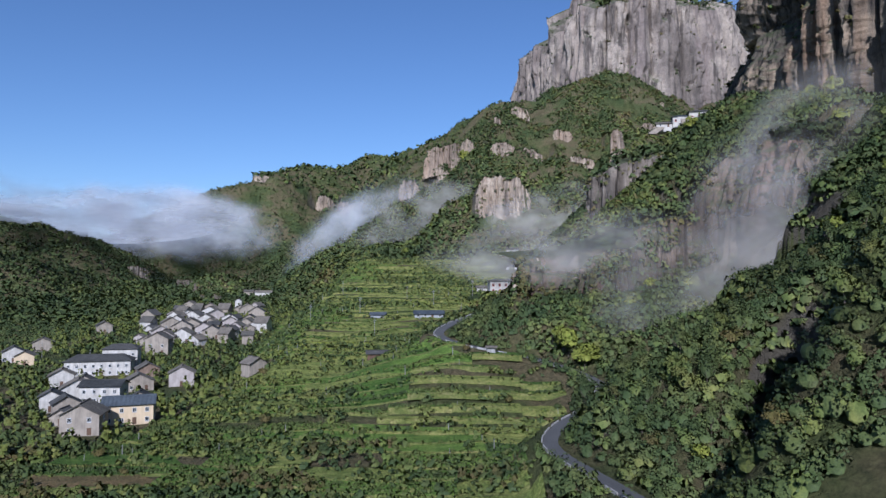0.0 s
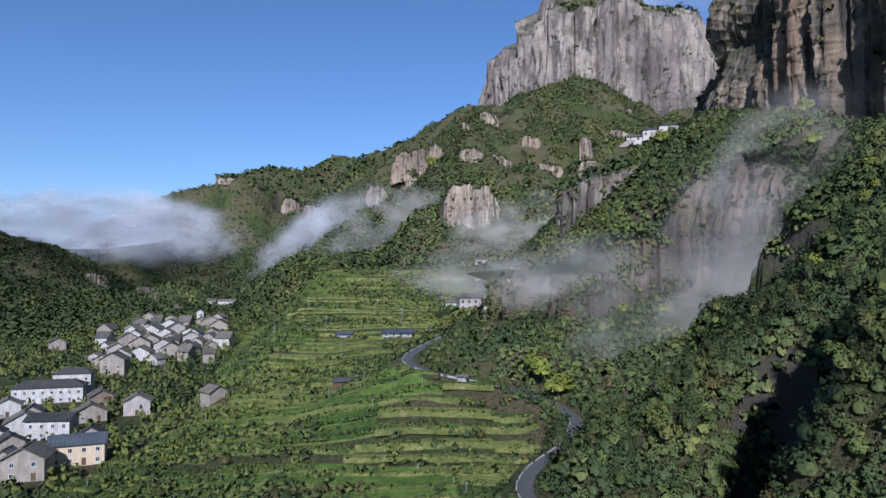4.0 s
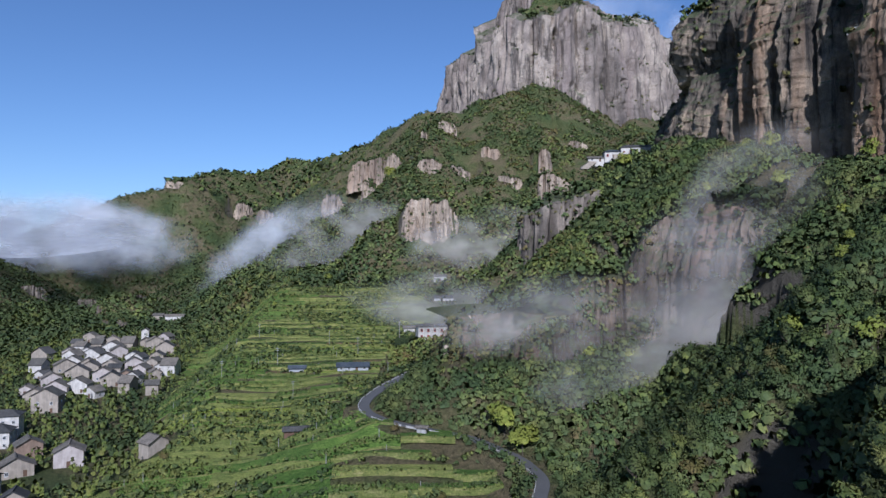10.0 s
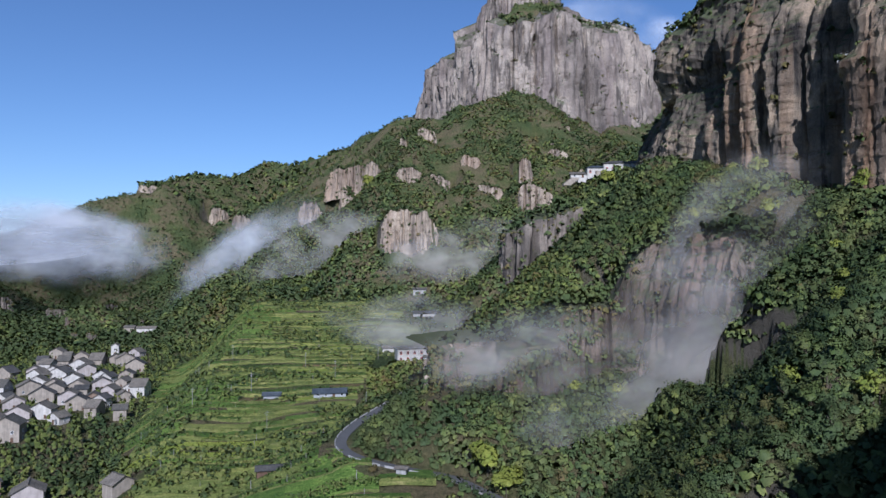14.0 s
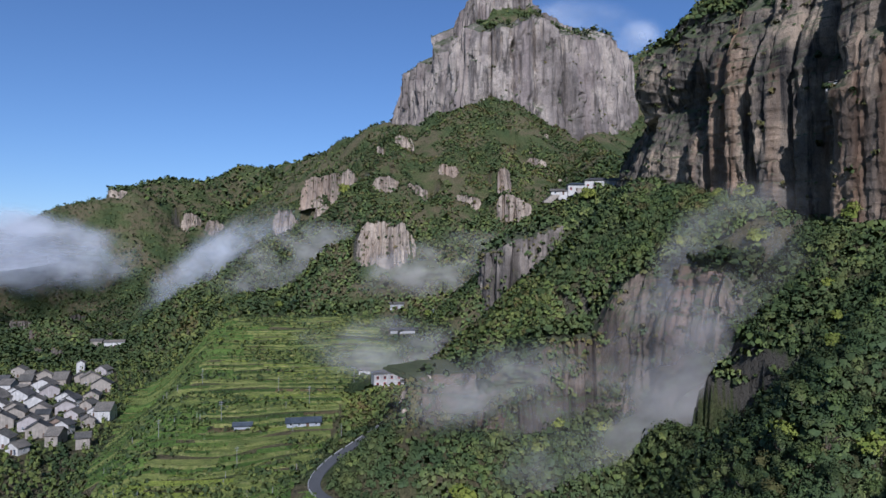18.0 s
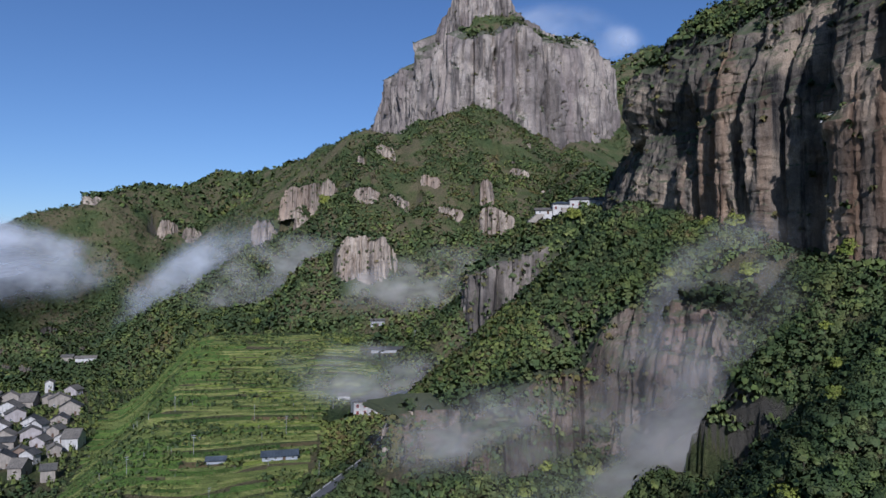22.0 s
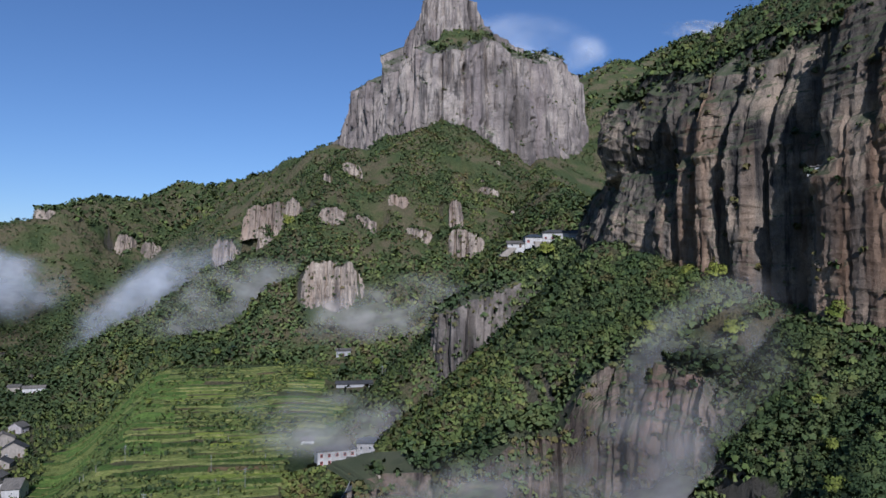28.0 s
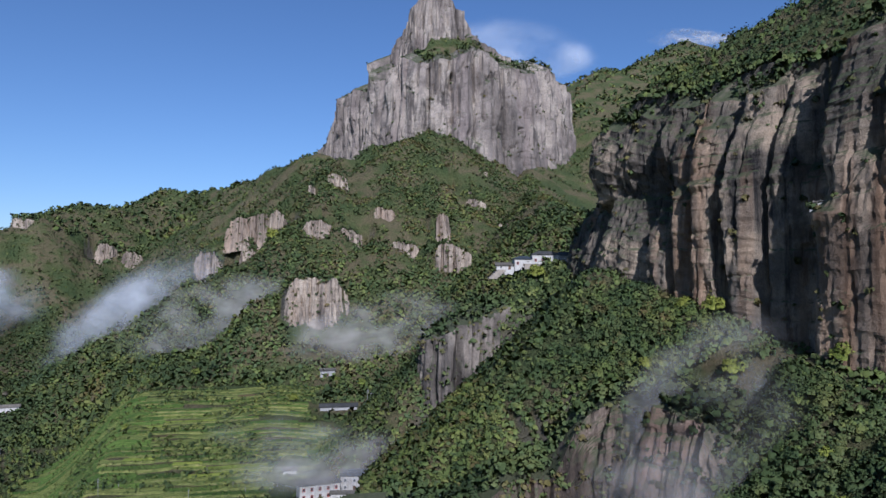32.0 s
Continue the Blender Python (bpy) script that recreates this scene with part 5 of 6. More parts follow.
def HOUSE_CLEAR(X, Y):
    ok = np.ones(X.shape, bool)
    for hx, hy, r in ALL_HOUSES:
        ok &= ((X - hx) ** 2 + (Y - hy) ** 2 > (r * 0.52 + 1.2) ** 2) & ~((np.abs(X - hx * (1 - 6 / (hy + 1))) < r * 0.5) & (Y < hy) & (Y > hy - r * 0.6 - 3))
    return ok


# white compound by the fields, its outhouses, and the farm sheds
house(33, 366, 6, 17, 8, 6.6, WALL_WHITE, ROOF_DARK, "long white two-storey farm building with red window frames", 0.16, True, hip=True, red=True)
house(50, 374, -14, 12, 9, 6.8, WALL_WHITE, ROOF_BLUE, "white two-storey building with blue-grey hipped roof", 0.2, True, hip=True)
house(44, 361, -14, 12, 3.4, 2.6, WALL_WHITE, ROOF_PALE, "low white annex with a grey lean-to roof", 0.12, True, front=False)
house(56, 352, 5, 4.5, 3, 2.8, WALL_WHITE, ROOF_PALE, "small white hut at the cliff edge", 0.1, True, front=False)
house(23, 404, 0, 6, 4, 2.8, WALL_WHITE, ROOF_PALE, "small white shed beside the fields", 0.2, True, front=False)
house(72, 478, -8, 7, 4, 3.0, WALL_WHITE, ROOF_PALE, "small white hut among the trees", 0.15, True, front=False)
house(86, 502, 0, 5.5, 4, 3.0, WALL_WHITE, ROOF_PALE, "white hut on a clearing", 0.15, True, front=False)
house(56, 486, -6, 22, 6, 2.4, CONCRETE, ROOF_DARK, "long low shed with dark netted roof", 0.2, True, front=False)
house(55, 542, 0, 10, 5, 4.2, CONCRETE, ROOF_PALE, "pale stone pavilion on the hillside", 0.2, True)
house(-178, 678, 6, 16, 7, 5.5, WALL_WHITE, ROOF_PALE, "far pale house at the valley's end", 0.2, True)
house(-194, 684, 0, 9, 7, 5.5, WALL_GREY, ROOF_PALE, "far grey house at the valley's end", 0.2, True)
house(-7, 338, 2, 14, 5.5, 2.4, METAL, ROOF_BLUE, "long blue-grey greenhouse shed on the terraces", 0.24, True)
house(-20, 259, 6, 17, 4, 2.0, DOOR, ROOF_DARK, "long dark netted shed between the fields", 0.2, True, front=False)
house(-32, 337, 0, 7, 4, 2.2, METAL, ROOF_BLUE, "small grey field shed", 0.2, True, front=False)
house(17, 238, -20, 3, 2.4, 2.2, CONCRETE, ROOF_PALE, "small concrete hut below the road", 0.1, True, front=False)


# ---- terraced fields ----
def crop_material(name, a, b, c):
    m, nt, bs = material(name)
    o = nt.nodes.new("ShaderNodeObjectInfo")
    rows = noisy(nt, placed(nt, (0.25, 2.2, 1)), 0.9, 4, 0.6)
    fine = noisy(nt, placed(nt), 1.6, 7, 0.8)
    patch = noisy(nt, placed(nt, (1, 1.6, 1)), 0.16, 4, 0.65)
    col = ramp(nt, rows, [(0.3, a), (0.52, b), (0.72, c)])
    col = mix(nt, 0.85, col, ramp(nt, fine, [(0.34, (0.28, 0.32, 0.25)), (0.66, (1.45, 1.4, 1.3))]), "MULTIPLY")
    col = mix(nt, 0.7, col, ramp(nt, patch, [(0.36, (0.55, 0.62, 0.5)), (0.64, (1.25, 1.15, 1.0))]), "MULTIPLY")
    col = mix(nt, 0.55, col, ramp(nt, o.outputs["Random"], [(0, (0.62, 0.68, 0.6)), (1, (1.25, 1.15, 1.05))]), "MULTIPLY")
    nt.links.new(col, bs.inputs["Base Color"])
    bs.inputs["Roughness"].default_value = 0.95
    bs.inputs["Specular IOR Level"].default_value = 0.1
    bump(nt, bs, mix(nt, 0.7, rows, fine), 1.0, 0.8)
    return m


CROPS = [crop_material("crop_green", (0.085, 0.158, 0.037), (0.148, 0.237, 0.057), (0.219, 0.273, 0.084)), crop_material("crop_grass", (0.165, 0.208, 0.061), (0.235, 0.273, 0.087), (0.297, 0.294, 0.125)),
         crop_material("crop_bright", (0.240, 0.324, 0.057), (0.301, 0.359, 0.081), (0.330, 0.359, 0.112)), crop_material("soil", (0.135, 0.104, 0.057), (0.219, 0.159, 0.097), (0.150, 0.152, 0.064)),
         crop_material("crop_dark", (0.060, 0.118, 0.028), (0.098, 0.166, 0.042), (0.143, 0.194, 0.057))]
BANK = crop_material("bank", (0.114, 0.148, 0.047), (0.181, 0.202, 0.074), (0.269, 0.255, 0.134))
CROP_LABELS = ["terraced plot of green vegetables behind a grassy bank", "terraced plot of pale green grass", "terraced plot of bright yellow-green rice", "terraced plot of bare brown soil", "terraced plot of dark green tea bushes"]


def edge_line(x, k):
    """Front edge of terrace k as a function of x."""
    z = 7.5 + 1.12 * k
    y = 200 + np.where(z > 15, (z - 15) / 0.165, (z - 15) / 0.12)
    return y + 4.5 * fbm(x / 40 + 3.1 * k, 0 * x + 0.37 * k, 2, 91) + 11.0 * fbm(x / 58, 0 * x + 0.045 * k, 2, 93) - 0.05 * x


def terraces():
    r = np.random.default_rng(12)
    tufts, verge = {0: [], 4: [], 2: []}, []
    for k in range(0, 60):
        yc = float(edge_line(np.array([-10.0]), k)[0])
        if yc > 532 or yc < 122:
            continue
        xl, xr = float(field_left(yc)) + r.uniform(-6, 4), float(field_right(yc)) - 1.5 + r.uniform(-3, 0)
        x = xl
        while x < xr - 5:
            wide = r.uniform(9, 40)
            x1 = min(x + wide, xr)
            if xr - x1 < 7:
                x1 = xr
            if r.random() < 0.03:
                x = x1
                continue
            xs = np.linspace(x + 0.02, x1 - 0.02, max(int((x1 - x) / 2.0), 4))
            shift = r.uniform(-1.3, 1.3)
            y0 = edge_line(xs, k) + 0.15 + shift
            y1 = np.maximum(edge_line(xs, k + 1), y0 + 2.0)
            top = terrain(xs, (y0 + y1) / 2)
            drape = np.ptp(top) > 2.4
            top = top.mean() * 0.6 + 0.4 * top + 0.45 if not drape else top + 0.2 + r.uniform(-0.12, 0.2)
            # the bed, with a bank falling to the terrace below
            V = np.concatenate([np.stack([xs, y0 - 0.75, top - 1.9], 1), np.stack([xs, y0, top - 0.12 + 0.12 * r.random(len(xs))], 1), np.stack([xs, y0 + 0.5, top], 1),
                                np.stack([xs, (y0 + y1) / 2, top + 0.02], 1), np.stack([xs, y1 + 0.6, top + 0.0 * xs], 1)])
            if drape:
                V[:, 2] = terrain(V[:, 0], V[:, 1]) + np.repeat([-0.3, 0.15, 0.22, 0.22, 0.1], len(xs))
            n = len(xs)
            kind = int(r.choice(5, p=[0.36, 0.31, 0.08, 0.04, 0.21]))
            if drape:
                kind = int(r.choice([0, 1, 4]))
            if abs(yc - 288) < 7 and x < -40:
                kind = 2
            F4 = grid_faces(5, n)
            me = mesh_from("field_plot", V, F4, CROPS[kind], False)
            me.materials.append(BANK)
            idx = np.zeros(len(F4), np.int32)
            idx[: 2 * (n - 1)] = 1
            me.polygons.foreach_set("material_index", idx)
            ob = new("field_plot", me)
            tagged(ob, CROP_LABELS[kind], "field", "terraced fields", "structure")
            m = int((x1 - x) / (1.1 if yc < 300 else 1.7))
            bx = x + (x1 - x) * r.random(m)
            verge.append(np.stack([bx, np.interp(bx, xs, y0) + r.uniform(-0.5, 0.3, m), np.interp(bx, xs, top) - 0.35], 1))
            if kind in tufts and yc < 420:
                gap = 1.0 if yc < 260 else 1.5
                m = int((x1 - x) * (float((y1 - y0).mean()) - 1.0) / (gap * gap * 0.8))
                if m > 0 and r.random() < 0.8:
                    rows = max(int((float((y1 - y0).mean()) - 1.2) / (gap * 0.9)), 1)
                    per = max(int((x1 - x) / (gap * 0.7)), 1)
                    fx = (np.tile(np.arange(per), rows) + 0.5) / per
                    fy = (np.repeat(np.arange(rows), per) + 0.5) / rows
                    px = x + 0.4 + fx * (x1 - x - 0.8) + r.normal(scale=0.1, size=fx.size)
                    a, b = np.interp(px, xs, y0), np.interp(px, xs, y1)
                    py = a + 0.7 + fy * (b - a - 1.0)
                    keep = r.random(fx.size) < 0.55
                    tufts[kind].append(np.stack([px, py, np.interp(px, xs, top) - 0.08], 1)[keep])
            x = x1
    small = [crown(500 + k, 9, 3, 0.8, 0.5)[:9] for k in range(3)]
    V = np.concatenate(verge)
    m = rng.random(len(V)) < 0.5
    foliage("verge_grass", LEAF_MID, small, V[m], rng.uniform(0.3, 0.75, m.sum()), "green grass and weeds along the terrace banks", "grass")
    foliage("verge_grass", LEAF_BAMBOO, small, V[~m], rng.uniform(0.3, 0.7, (~m).sum()), "straw-tinged grass along the terrace banks", "grass")
    for kind, mat, word in ((0, LEAF_MID, "rows of leafy green vegetables on the terraces"), (4, LEAF_DARK, "rows of low dark green tea bushes on the terraces"), (2, LEAF_YELLOW, "pale yellow-green rice standing on the terraces")):
        if tufts[kind]:
            P = np.concatenate(tufts[kind])
            foliage("crop_rows", mat, small, P, rng.uniform(0.28, 0.5, len(P)) * (0.8 if kind == 2 else 1), word, "crops")


terraces()
groves()


# ---- road ----
def road():
    m, nt, bs = material("asphalt")
    g = noisy(nt, placed(nt), 3.0, 5, 0.7)
    b = noisy(nt, placed(nt), 0.2, 3)
    nt.links.new(mix(nt, 0.5, ramp(nt, g, [(0.3, (0.055, 0.054, 0.052)), (0.7, (0.095, 0.092, 0.088))]), ramp(nt, b, [(0.3, (0.7, 0.7, 0.7)), (0.7, (1.1, 1.1, 1.1))]), "MULTIPLY"), bs.inputs["Base Color"])
    bs.inputs["Roughness"].default_value = 0.85
    p = np.array(ROAD, float)
    s = np.concatenate([[0], np.cumsum(np.hypot(*np.diff(p[:, :2], axis=0).T))])
    t = np.arange(0, s[-1], 1.5)
    q = np.stack([np.interp(t, s, p[:, c]) for c in range(3)], 1)
    ker = np.ones(7) / 7
    pad = np.concatenate([np.repeat(q[:1], 3, 0), q, np.repeat(q[-1:], 3, 0)])
    q = np.stack([np.convolve(pad[:, c], ker, "valid") for c in range(3)], 1)
    d = np.gradient(q[:, :2], axis=0)
    d /= np.hypot(d[:, 0], d[:, 1])[:, None]
    n = np.stack([-d[:, 1], d[:, 0]], 1)   # to the left on the way up the valley

    def row(o, z):
        return np.concatenate([q[:, :2] + n * o, q[:, 2:] + z], 1)
    V = np.concatenate([row(-1.9, -0.8), row(-1.8, 0.1), row(0, 0.16), row(1.8, 0.1), row(1.9, -0.8)])
    ob = new("road", mesh_from("road", V, grid_faces(5, len(q))[:, ::-1], m, False))
    tagged(ob, "narrow grey asphalt mountain road curving along the slope", "road", kind="structure")
    wall = new("parapet")
    tagged(wall, "low whitewashed concrete parapet along the road's outer edge", "parapet")
    k = 0
    while k + 4 < len(q):
        a = slice(k, k + 4)
        rows_ = []
        for o, z in ((1.88, -0.9), (1.88, 0.42), (2.1, 0.42), (2.1, -0.9)):
            rows_.append(row(o, z)[a])
        V = np.concatenate(rows_)
        part("block", mesh_from("block", V, np.concatenate([grid_faces(4, 4), np.array([[0, 4, 8, 12], [15, 11, 7, 3]])]), CONCRETE, False), wall)
        k += 4 if rng.random() < 0.8 else 5


road()


# ---- field poles, temple, cave shrine ----
POLE = plaster("pole_concrete", (0.30, 0.285, 0.26), 0.3)


def pole_kind(height, arm):
    root = new("utility_pole")
    tagged(root, "slender grey concrete utility pole standing in the fields", "pole", "utility poles")
    ring = [(0.13 * math.cos(a), 0.13 * math.sin(a)) for a in np.linspace(0, 2 * math.pi, 9)[:-1]]
    V = [(x, y, -0.5) for x, y in ring] + [(x * 0.6, y * 0.6, height) for x, y in ring]
    part("shaft", mesh_from("shaft", V, [(k, (k + 1) % 8, (k + 1) % 8 + 8, k + 8) for k in range(8)], POLE), root)
    if arm:
        part("crossarm", box_mesh("crossarm", -0.9, 0.9, -0.07, 0.07, height - 0.9, height - 0.75, METAL), root)
        part("crossarm", box_mesh("crossarm", -0.7, 0.7, -0.07, 0.07, height - 1.8, height - 1.66, METAL), root)
    return root


tall, short = pole_kind(9.0, True), pole_kind(3.0, False)
for x, y in ((-5, 362), (17, 392), (24, 398), (-42, 346), (-30, 300), (-64, 330), (8, 300), (-196, 400), (-205, 350), (-170, 330), (66, 440), (70, 452), (-58, 396), (-20, 380)):
    plant(tall, x, y, rng.uniform(0.8, 1.05), rng.uniform(0, 3), 0)
for k in range(70):
    y = rng.uniform(160, 420)
    x = rng.uniform(float(field_left(y)) + 4, float(field_right(y)) - 3)
    plant(short, x, y, rng.uniform(0.6, 1.1), 0, 0)
for kind in (tall, short):
    for ch in list(kind.children):
        bpy.data.objects.remove(ch)
    bpy.data.objects.remove(kind)

tz = 149.5
temple = [house(152, 398, -16, 14, 8, 4.6, WALL_WHITE, ROOF_DARK, "white temple hall with dark tiled roof and red windows", 0.22, True, base=tz, hip=True, red=True),
          house(141, 401, -12, 10, 7, 3.8, WALL_WHITE, ROOF_BLUE, "white temple side hall with grey hipped roof", 0.22, True, base=tz - 1.5, hip=True, red=True),
          house(132, 404, -16, 9, 6, 2.5, WALL_WHITE, ROOF_PALE, "low white temple gallery stepping down the ridge", 0.2, True, base=tz - 3.5),
          house(164, 392, -20, 12, 7, 4.2, CONCRETE, ROOF_DARK, "dark-roofed temple shed against the cliff", 0.2, True, base=tz)]


def stair_terrace():
    root = new("temple_stair")
    tagged(root, "pale stone stair and terrace walls below the temple", "stair")
    for k in range(5):
        z = tz - 3.4 - k * 0.9
        part("step", box_mesh("step", 126 - k * 1.3, 130.5 - k * 1.3, 399 - k * 0.6, 401.5 - k * 0.6, z - 1.2, z, WALL_GREY), root)
    part("terrace_wall", box_mesh("terrace_wall", 138, 162, 391.4, 392.2, tz - 3.2, tz - 0.4, WALL_GREY), root)
    part("railing", box_mesh("railing", 136, 162, 391.5, 391.7, tz - 0.4, tz + 0.7, WALL_WHITE), root)


stair_terrace()


def shrine():
    root = new("cave_shrine")
    x, y, z = 157.6, 223.6, 161.4
    root.matrix_world = pose(x, y, z, 0, 0, -55) @ Matrix.Scale(0.62, 4)
    tagged(root, "small white shrine with upswept eaves in a cliff cave", "shrine")
    part("wall", box_mesh("wall", -2.6, 2.6, -1.2, 1.2, -1.5, 2.6, WALL_WHITE), root)
    for k, (a, b) in enumerate(((-2.9, 0.1), (-0.1, 2.9))):
        xs = np.linspace(a, b, 9)
        up = 2.75 + 0.28 * np.abs((xs - (a + b) / 2) / (b - a) * 2) ** 3 + 0.25 * k
        V = np.concatenate([np.stack([xs, 0 * xs - 1.8, up], 1), np.stack([xs, 0 * xs, up + 0.7], 1), np.stack([xs, 0 * xs + 1.5, up + 0.1], 1)])
        V = np.concatenate([V, V - [0, 0, 0.18]])
        me = mesh_from("roof", V, np.concatenate([grid_faces(3, 9), grid_faces(3, 9)[:, ::-1] + 27]), ROOF_PALE, False)
        part("roof", me, root)
    for dx in (-1.3, 1.3):
        part("door", box_mesh("door", dx - 0.6, dx + 0.6, -1.26, -1.18, -0.4, 1.7, DOOR), root)
    part("post", box_mesh("post", 2.3, 2.6, -1.4, -1.15, -1.5, 2.9, WALL_WHITE), root)
    part("parapet", box_mesh("parapet", -4.0, 4.5, -2.2, -1.95, -1.6, -0.5, WALL_WHITE), root)


shrine()


# ---- mist and clouds ----
def mist_material(name, density, grain, low=0.36, high=0.72, colour=(0.86, 0.88, 0.92)):
    m = bpy.data.materials.new(name)
    m.use_nodes = True
    nt = m.node_tree
    nt.nodes.clear()
    out = nt.nodes.new("ShaderNodeOutputMaterial")
    clear, dif, tra = (nt.nodes.new("ShaderNodeBsdf" + k) for k in ("Transparent", "Diffuse", "Translucent"))
    dif.inputs["Color"].default_value = tra.inputs["Color"].default_value = (*colour, 1)
    body, blend = nt.nodes.new("ShaderNodeMixShader"), nt.nodes.new("ShaderNodeMixShader")
    body.inputs[0].default_value = 0.5
    tc = nt.nodes.new("ShaderNodeTexCoord")
    dot = nt.nodes.new("ShaderNodeVectorMath")
    dot.operation = "DOT_PRODUCT"
    nt.links.new(tc.outputs["Object"], dot.inputs[0])
    nt.links.new(tc.outputs["Object"], dot.inputs[1])
    fall = nt.nodes.new("ShaderNodeMapRange")
    fall.interpolation_type = "SMOOTHERSTEP"
    fall.inputs["From Min"].default_value, fall.inputs["From Max"].default_value = 1.0, 0.05
    edge = nt.nodes.new("ShaderNodeMath")
    edge.operation = "MULTIPLY_ADD"
    edge.inputs[1].default_value = 1.1
    nt.links.new(noisy(nt, placed(nt, (1, 1, 1.5)), grain * 1.6, 4, 0.5), edge.inputs[0])
    less = nt.nodes.new("ShaderNodeMath")
    less.operation = "SUBTRACT"
    less.inputs[1].default_value = 0.5
    nt.links.new(dot.outputs["Value"], less.inputs[0])
    nt.links.new(less.outputs[0], edge.inputs[2])
    nt.links.new(edge.outputs[0], fall.inputs["Value"])
    rim = nt.nodes.new("ShaderNodeMapRange")
    rim.interpolation_type = "SMOOTHERSTEP"
    rim.inputs["From Min"].default_value, rim.inputs["From Max"].default_value = 1.0, 0.25
    nt.links.new(dot.outputs["Value"], rim.inputs["Value"])
    both = nt.nodes.new("ShaderNodeMath")
    both.operation = "MULTIPLY"
    nt.links.new(fall.outputs[0], both.inputs[0])
    nt.links.new(rim.outputs[0], both.inputs[1])
    puff = noisy(nt, placed(nt, (1, 0.7, 1.3)), grain, 5, 0.5)
    rag = nt.nodes.new("ShaderNodeMapRange")
    rag.interpolation_type = "SMOOTHSTEP"
    rag.inputs["From Min"].default_value, rag.inputs["From Max"].default_value = low, high
    nt.links.new(puff, rag.inputs["Value"])
    a, b = nt.nodes.new("ShaderNodeMath"), nt.nodes.new("ShaderNodeMath")
    a.operation = b.operation = "MULTIPLY"
    nt.links.new(both.outputs[0], a.inputs[0])
    nt.links.new(rag.outputs[0], a.inputs[1])
    nt.links.new(a.outputs[0], b.inputs[0])
    b.inputs[1].default_value = density
    nt.links.new(dif.outputs[0], body.inputs[1])
    nt.links.new(tra.outputs[0], body.inputs[2])
    nt.links.new(b.outputs[0], blend.inputs[0])
    nt.links.new(clear.outputs[0], blend.inputs[1])
    nt.links.new(body.outputs[0], blend.inputs[2])
    nt.links.new(blend.outputs[0], out.inputs["Surface"])
    return m


def mist(place, size, layers, gap, mat, seed, label, lean=20.0, turn=0.0, roll=0.0, name="mist_bank", category="mist"):
    """A bank of thin billowing veils, one behind the other."""
    r = np.random.default_rng(seed)
    n = 26
    u, v = np.meshgrid(np.linspace(-1, 1, n), np.linspace(-1, 1, n))
    root = new(name)
    tagged(root, label, category)
    root.matrix_world = pose(*place, 0, 0, turn)
    for k in range(layers):
        wav = 0.13 * fbm(u * 1.3 + 9 * k, v * 1.6 + 5 * k, 3, seed + k)
        V = np.stack([u, wav, v], -1)
        me = mesh_from("veil", V, grid_faces(n, n), mat)
        ob = new("veil", me)
        ob.parent = root
        f = 1.0 + r.uniform(-0.18, 0.12)
        off = (k - (layers - 1) / 2)
        ob.matrix_local = pose(r.uniform(-0.1, 0.1) * size[0], off * gap, r.uniform(-0.08, 0.08) * size[1], lean + r.uniform(-6, 6), roll + r.uniform(-5, 5), 0) @ Matrix.Diagonal((size[0] * f, size[0] * 0.5, size[1] * f, 1))
    return root


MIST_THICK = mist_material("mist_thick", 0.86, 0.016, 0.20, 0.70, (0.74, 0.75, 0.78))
MIST_SOFT = mist_material("mist_soft", 0.60, 0.034, 0.26, 0.78, (0.80, 0.745, 0.68))
MIST_THIN = mist_material("mist_thin", 0.36, 0.046, 0.30, 0.80, (0.80, 0.745, 0.68))
CLOUD = mist_material("cloud", 0.32, 0.0032, 0.30, 0.80)
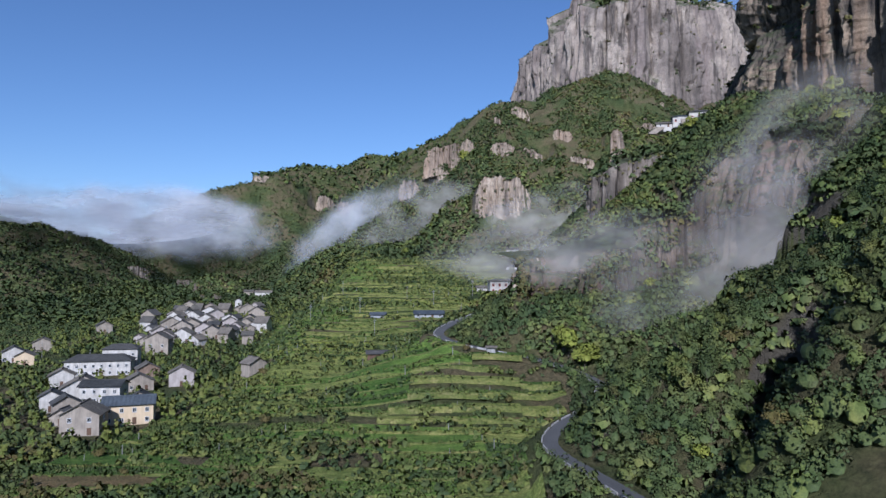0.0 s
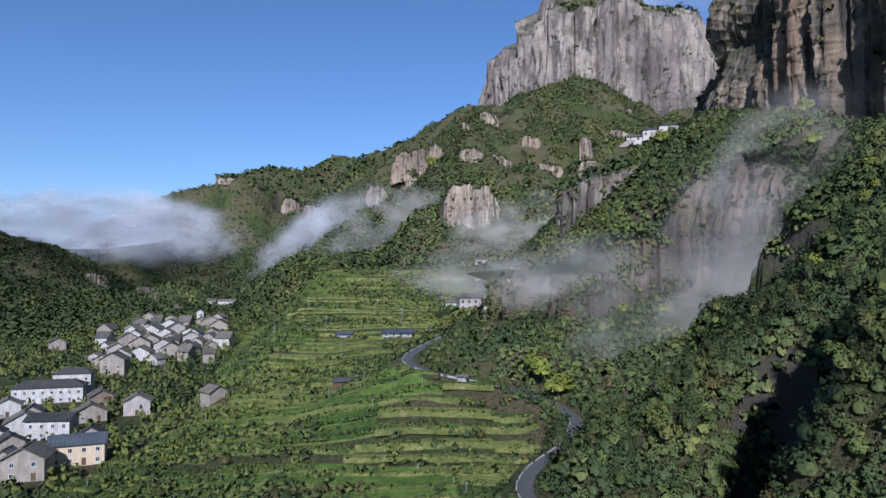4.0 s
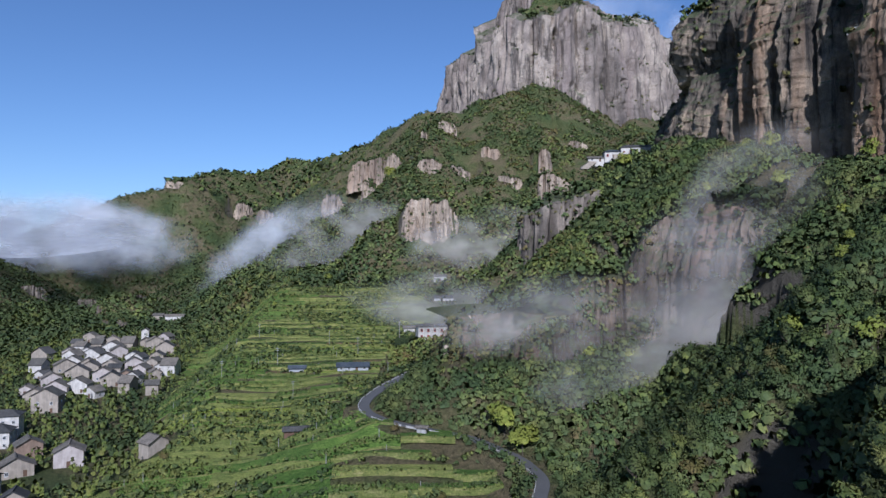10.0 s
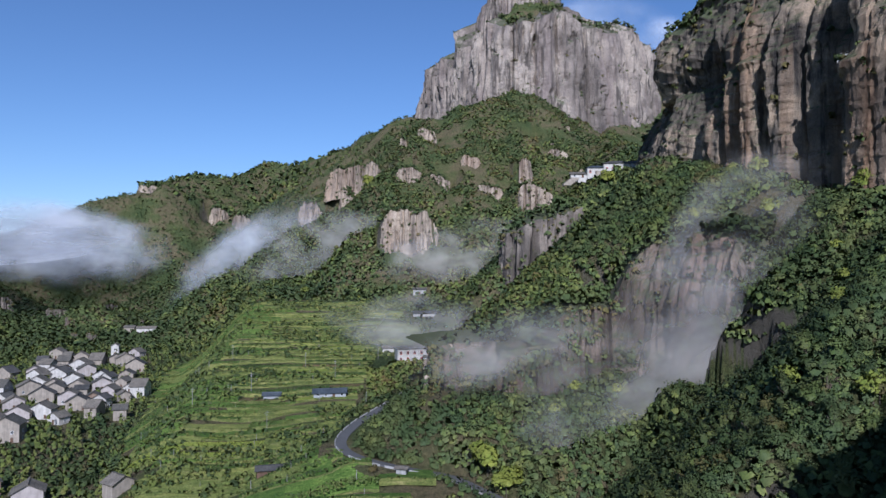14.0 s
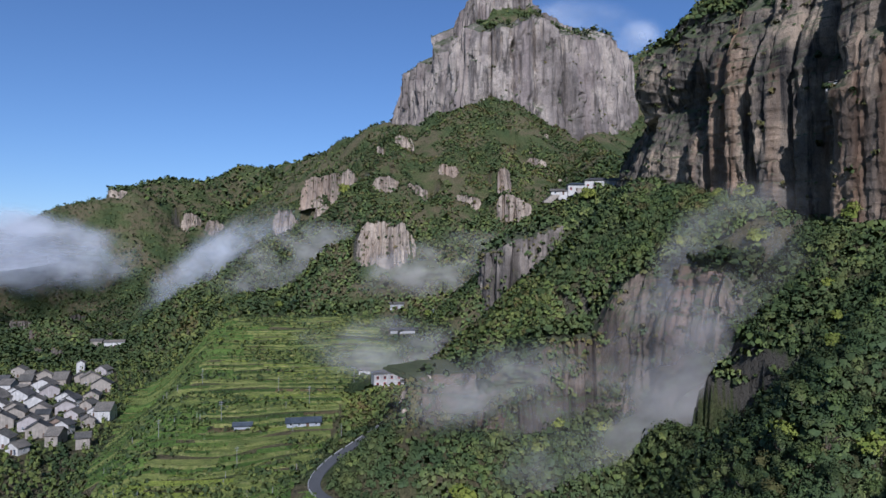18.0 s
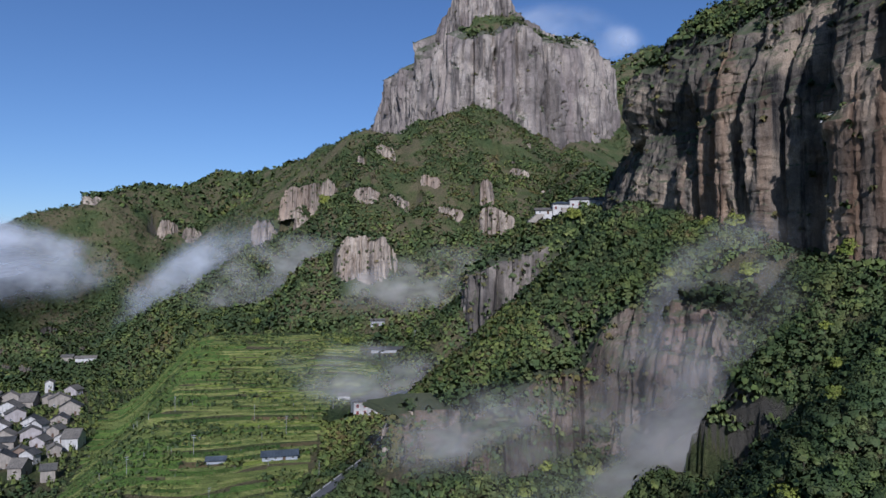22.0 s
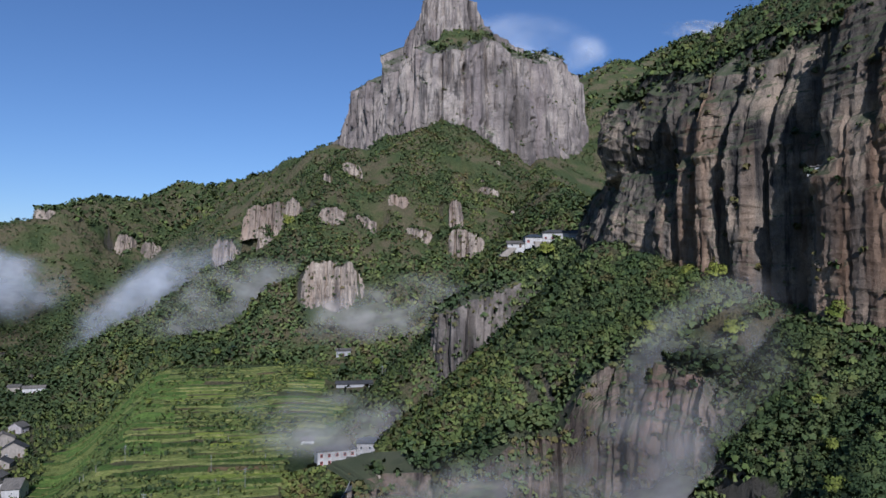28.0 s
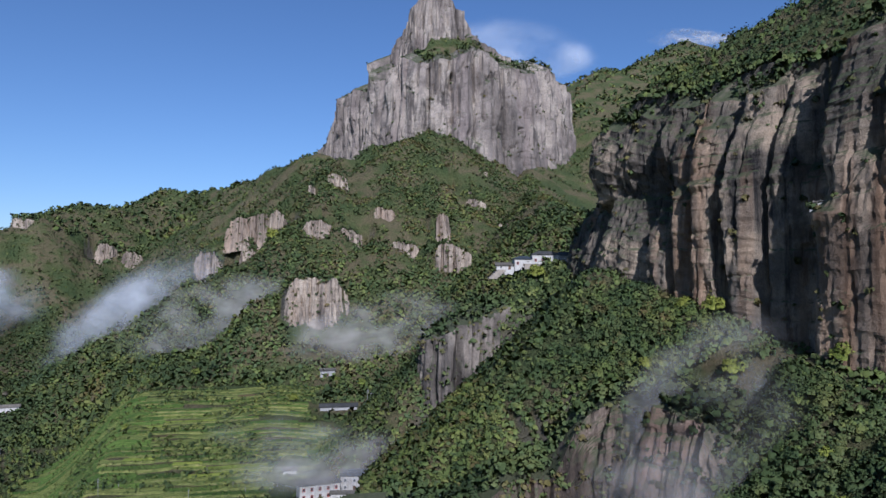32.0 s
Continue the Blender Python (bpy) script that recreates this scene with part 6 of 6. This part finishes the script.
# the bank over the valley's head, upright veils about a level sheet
mist((-355, 915, 126), (160, 60), 2, 40, MIST_THICK, 601, "dense white cloud bank lying across the valley's head", 10, 12, 3)
mist((-510, 850, 112), (190, 74), 1, 30, MIST_THICK, 602, "grey-white cloud bank against the valley side", 10, 18, 0)
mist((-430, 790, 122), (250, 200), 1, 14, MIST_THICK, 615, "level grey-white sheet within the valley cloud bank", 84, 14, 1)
# added sheet, mostly out of view, that casts shade on the left hillside
mist((-500, 590, 132), (190, 210), 1, 14, MIST_THICK, 616, "level grey-white cloud sheet, mostly out of view, added to shade the valley's side", 86, 10, 0)
mist((-102, 768, 107), (104, 50), 2, 16, MIST_THICK, 603, "white mist streaming over a shoulder of the mountain", 12, 0, -34)
mist((-10, 614, 116), (110, 40), 1, 10, MIST_SOFT, 604, "thin white mist ribbon before the cliffs", 10, 0, -14)
mist((84, 540, 106), (100, 36), 1, 10, MIST_SOFT, 605, "wisps of mist below the mountain bluffs", 10, 0, -6)
mist((96, 222, 64), (62, 36), 1, 9, MIST_SOFT, 606, "thin grey mist hanging in the wooded bowl below the cliff", 24, -12, -22)
mist((110, 216, 86), (44, 34), 1, 7, MIST_THIN, 607, "faint mist rising before the red cliff", 24, -20, -38)
mist((56, 242, 68), (50, 22), 1, 6, MIST_SOFT, 608, "mist drifting along the foot of the red cliff", 16, 0, -8)
mist((34, 350, 68), (44, 19), 1, 6, MIST_SOFT, 609, "low mist over the fields beside the white farm", 14, 0, -6)
mist((6, 410, 70), (32, 16), 1, 6, MIST_THIN, 619, "wisp of mist over the upper terraces", 14, 0, -4)
mist((128, 234, 112), (40, 28), 1, 6, MIST_THIN, 610, "thin wisps of mist over the forest slope", 26, -20, -35)
mist((1120, 3000, 1210), (430, 165), 2, 60, CLOUD, 611, "soft white fair-weather cloud in the blue sky", 0, -16, 6, "cloud", "cloud")
mist((1330, 3000, 1160), (340, 130), 2, 60, CLOUD, 612, "soft white fair-weather cloud in the blue sky", 0, -20, -4, "cloud", "cloud")
mist((1230, 1760, 838), (150, 26), 2, 20, MIST_SOFT, 613, "small cloud cap on the far summit", 0, -20, 4, "cloud", "cloud")
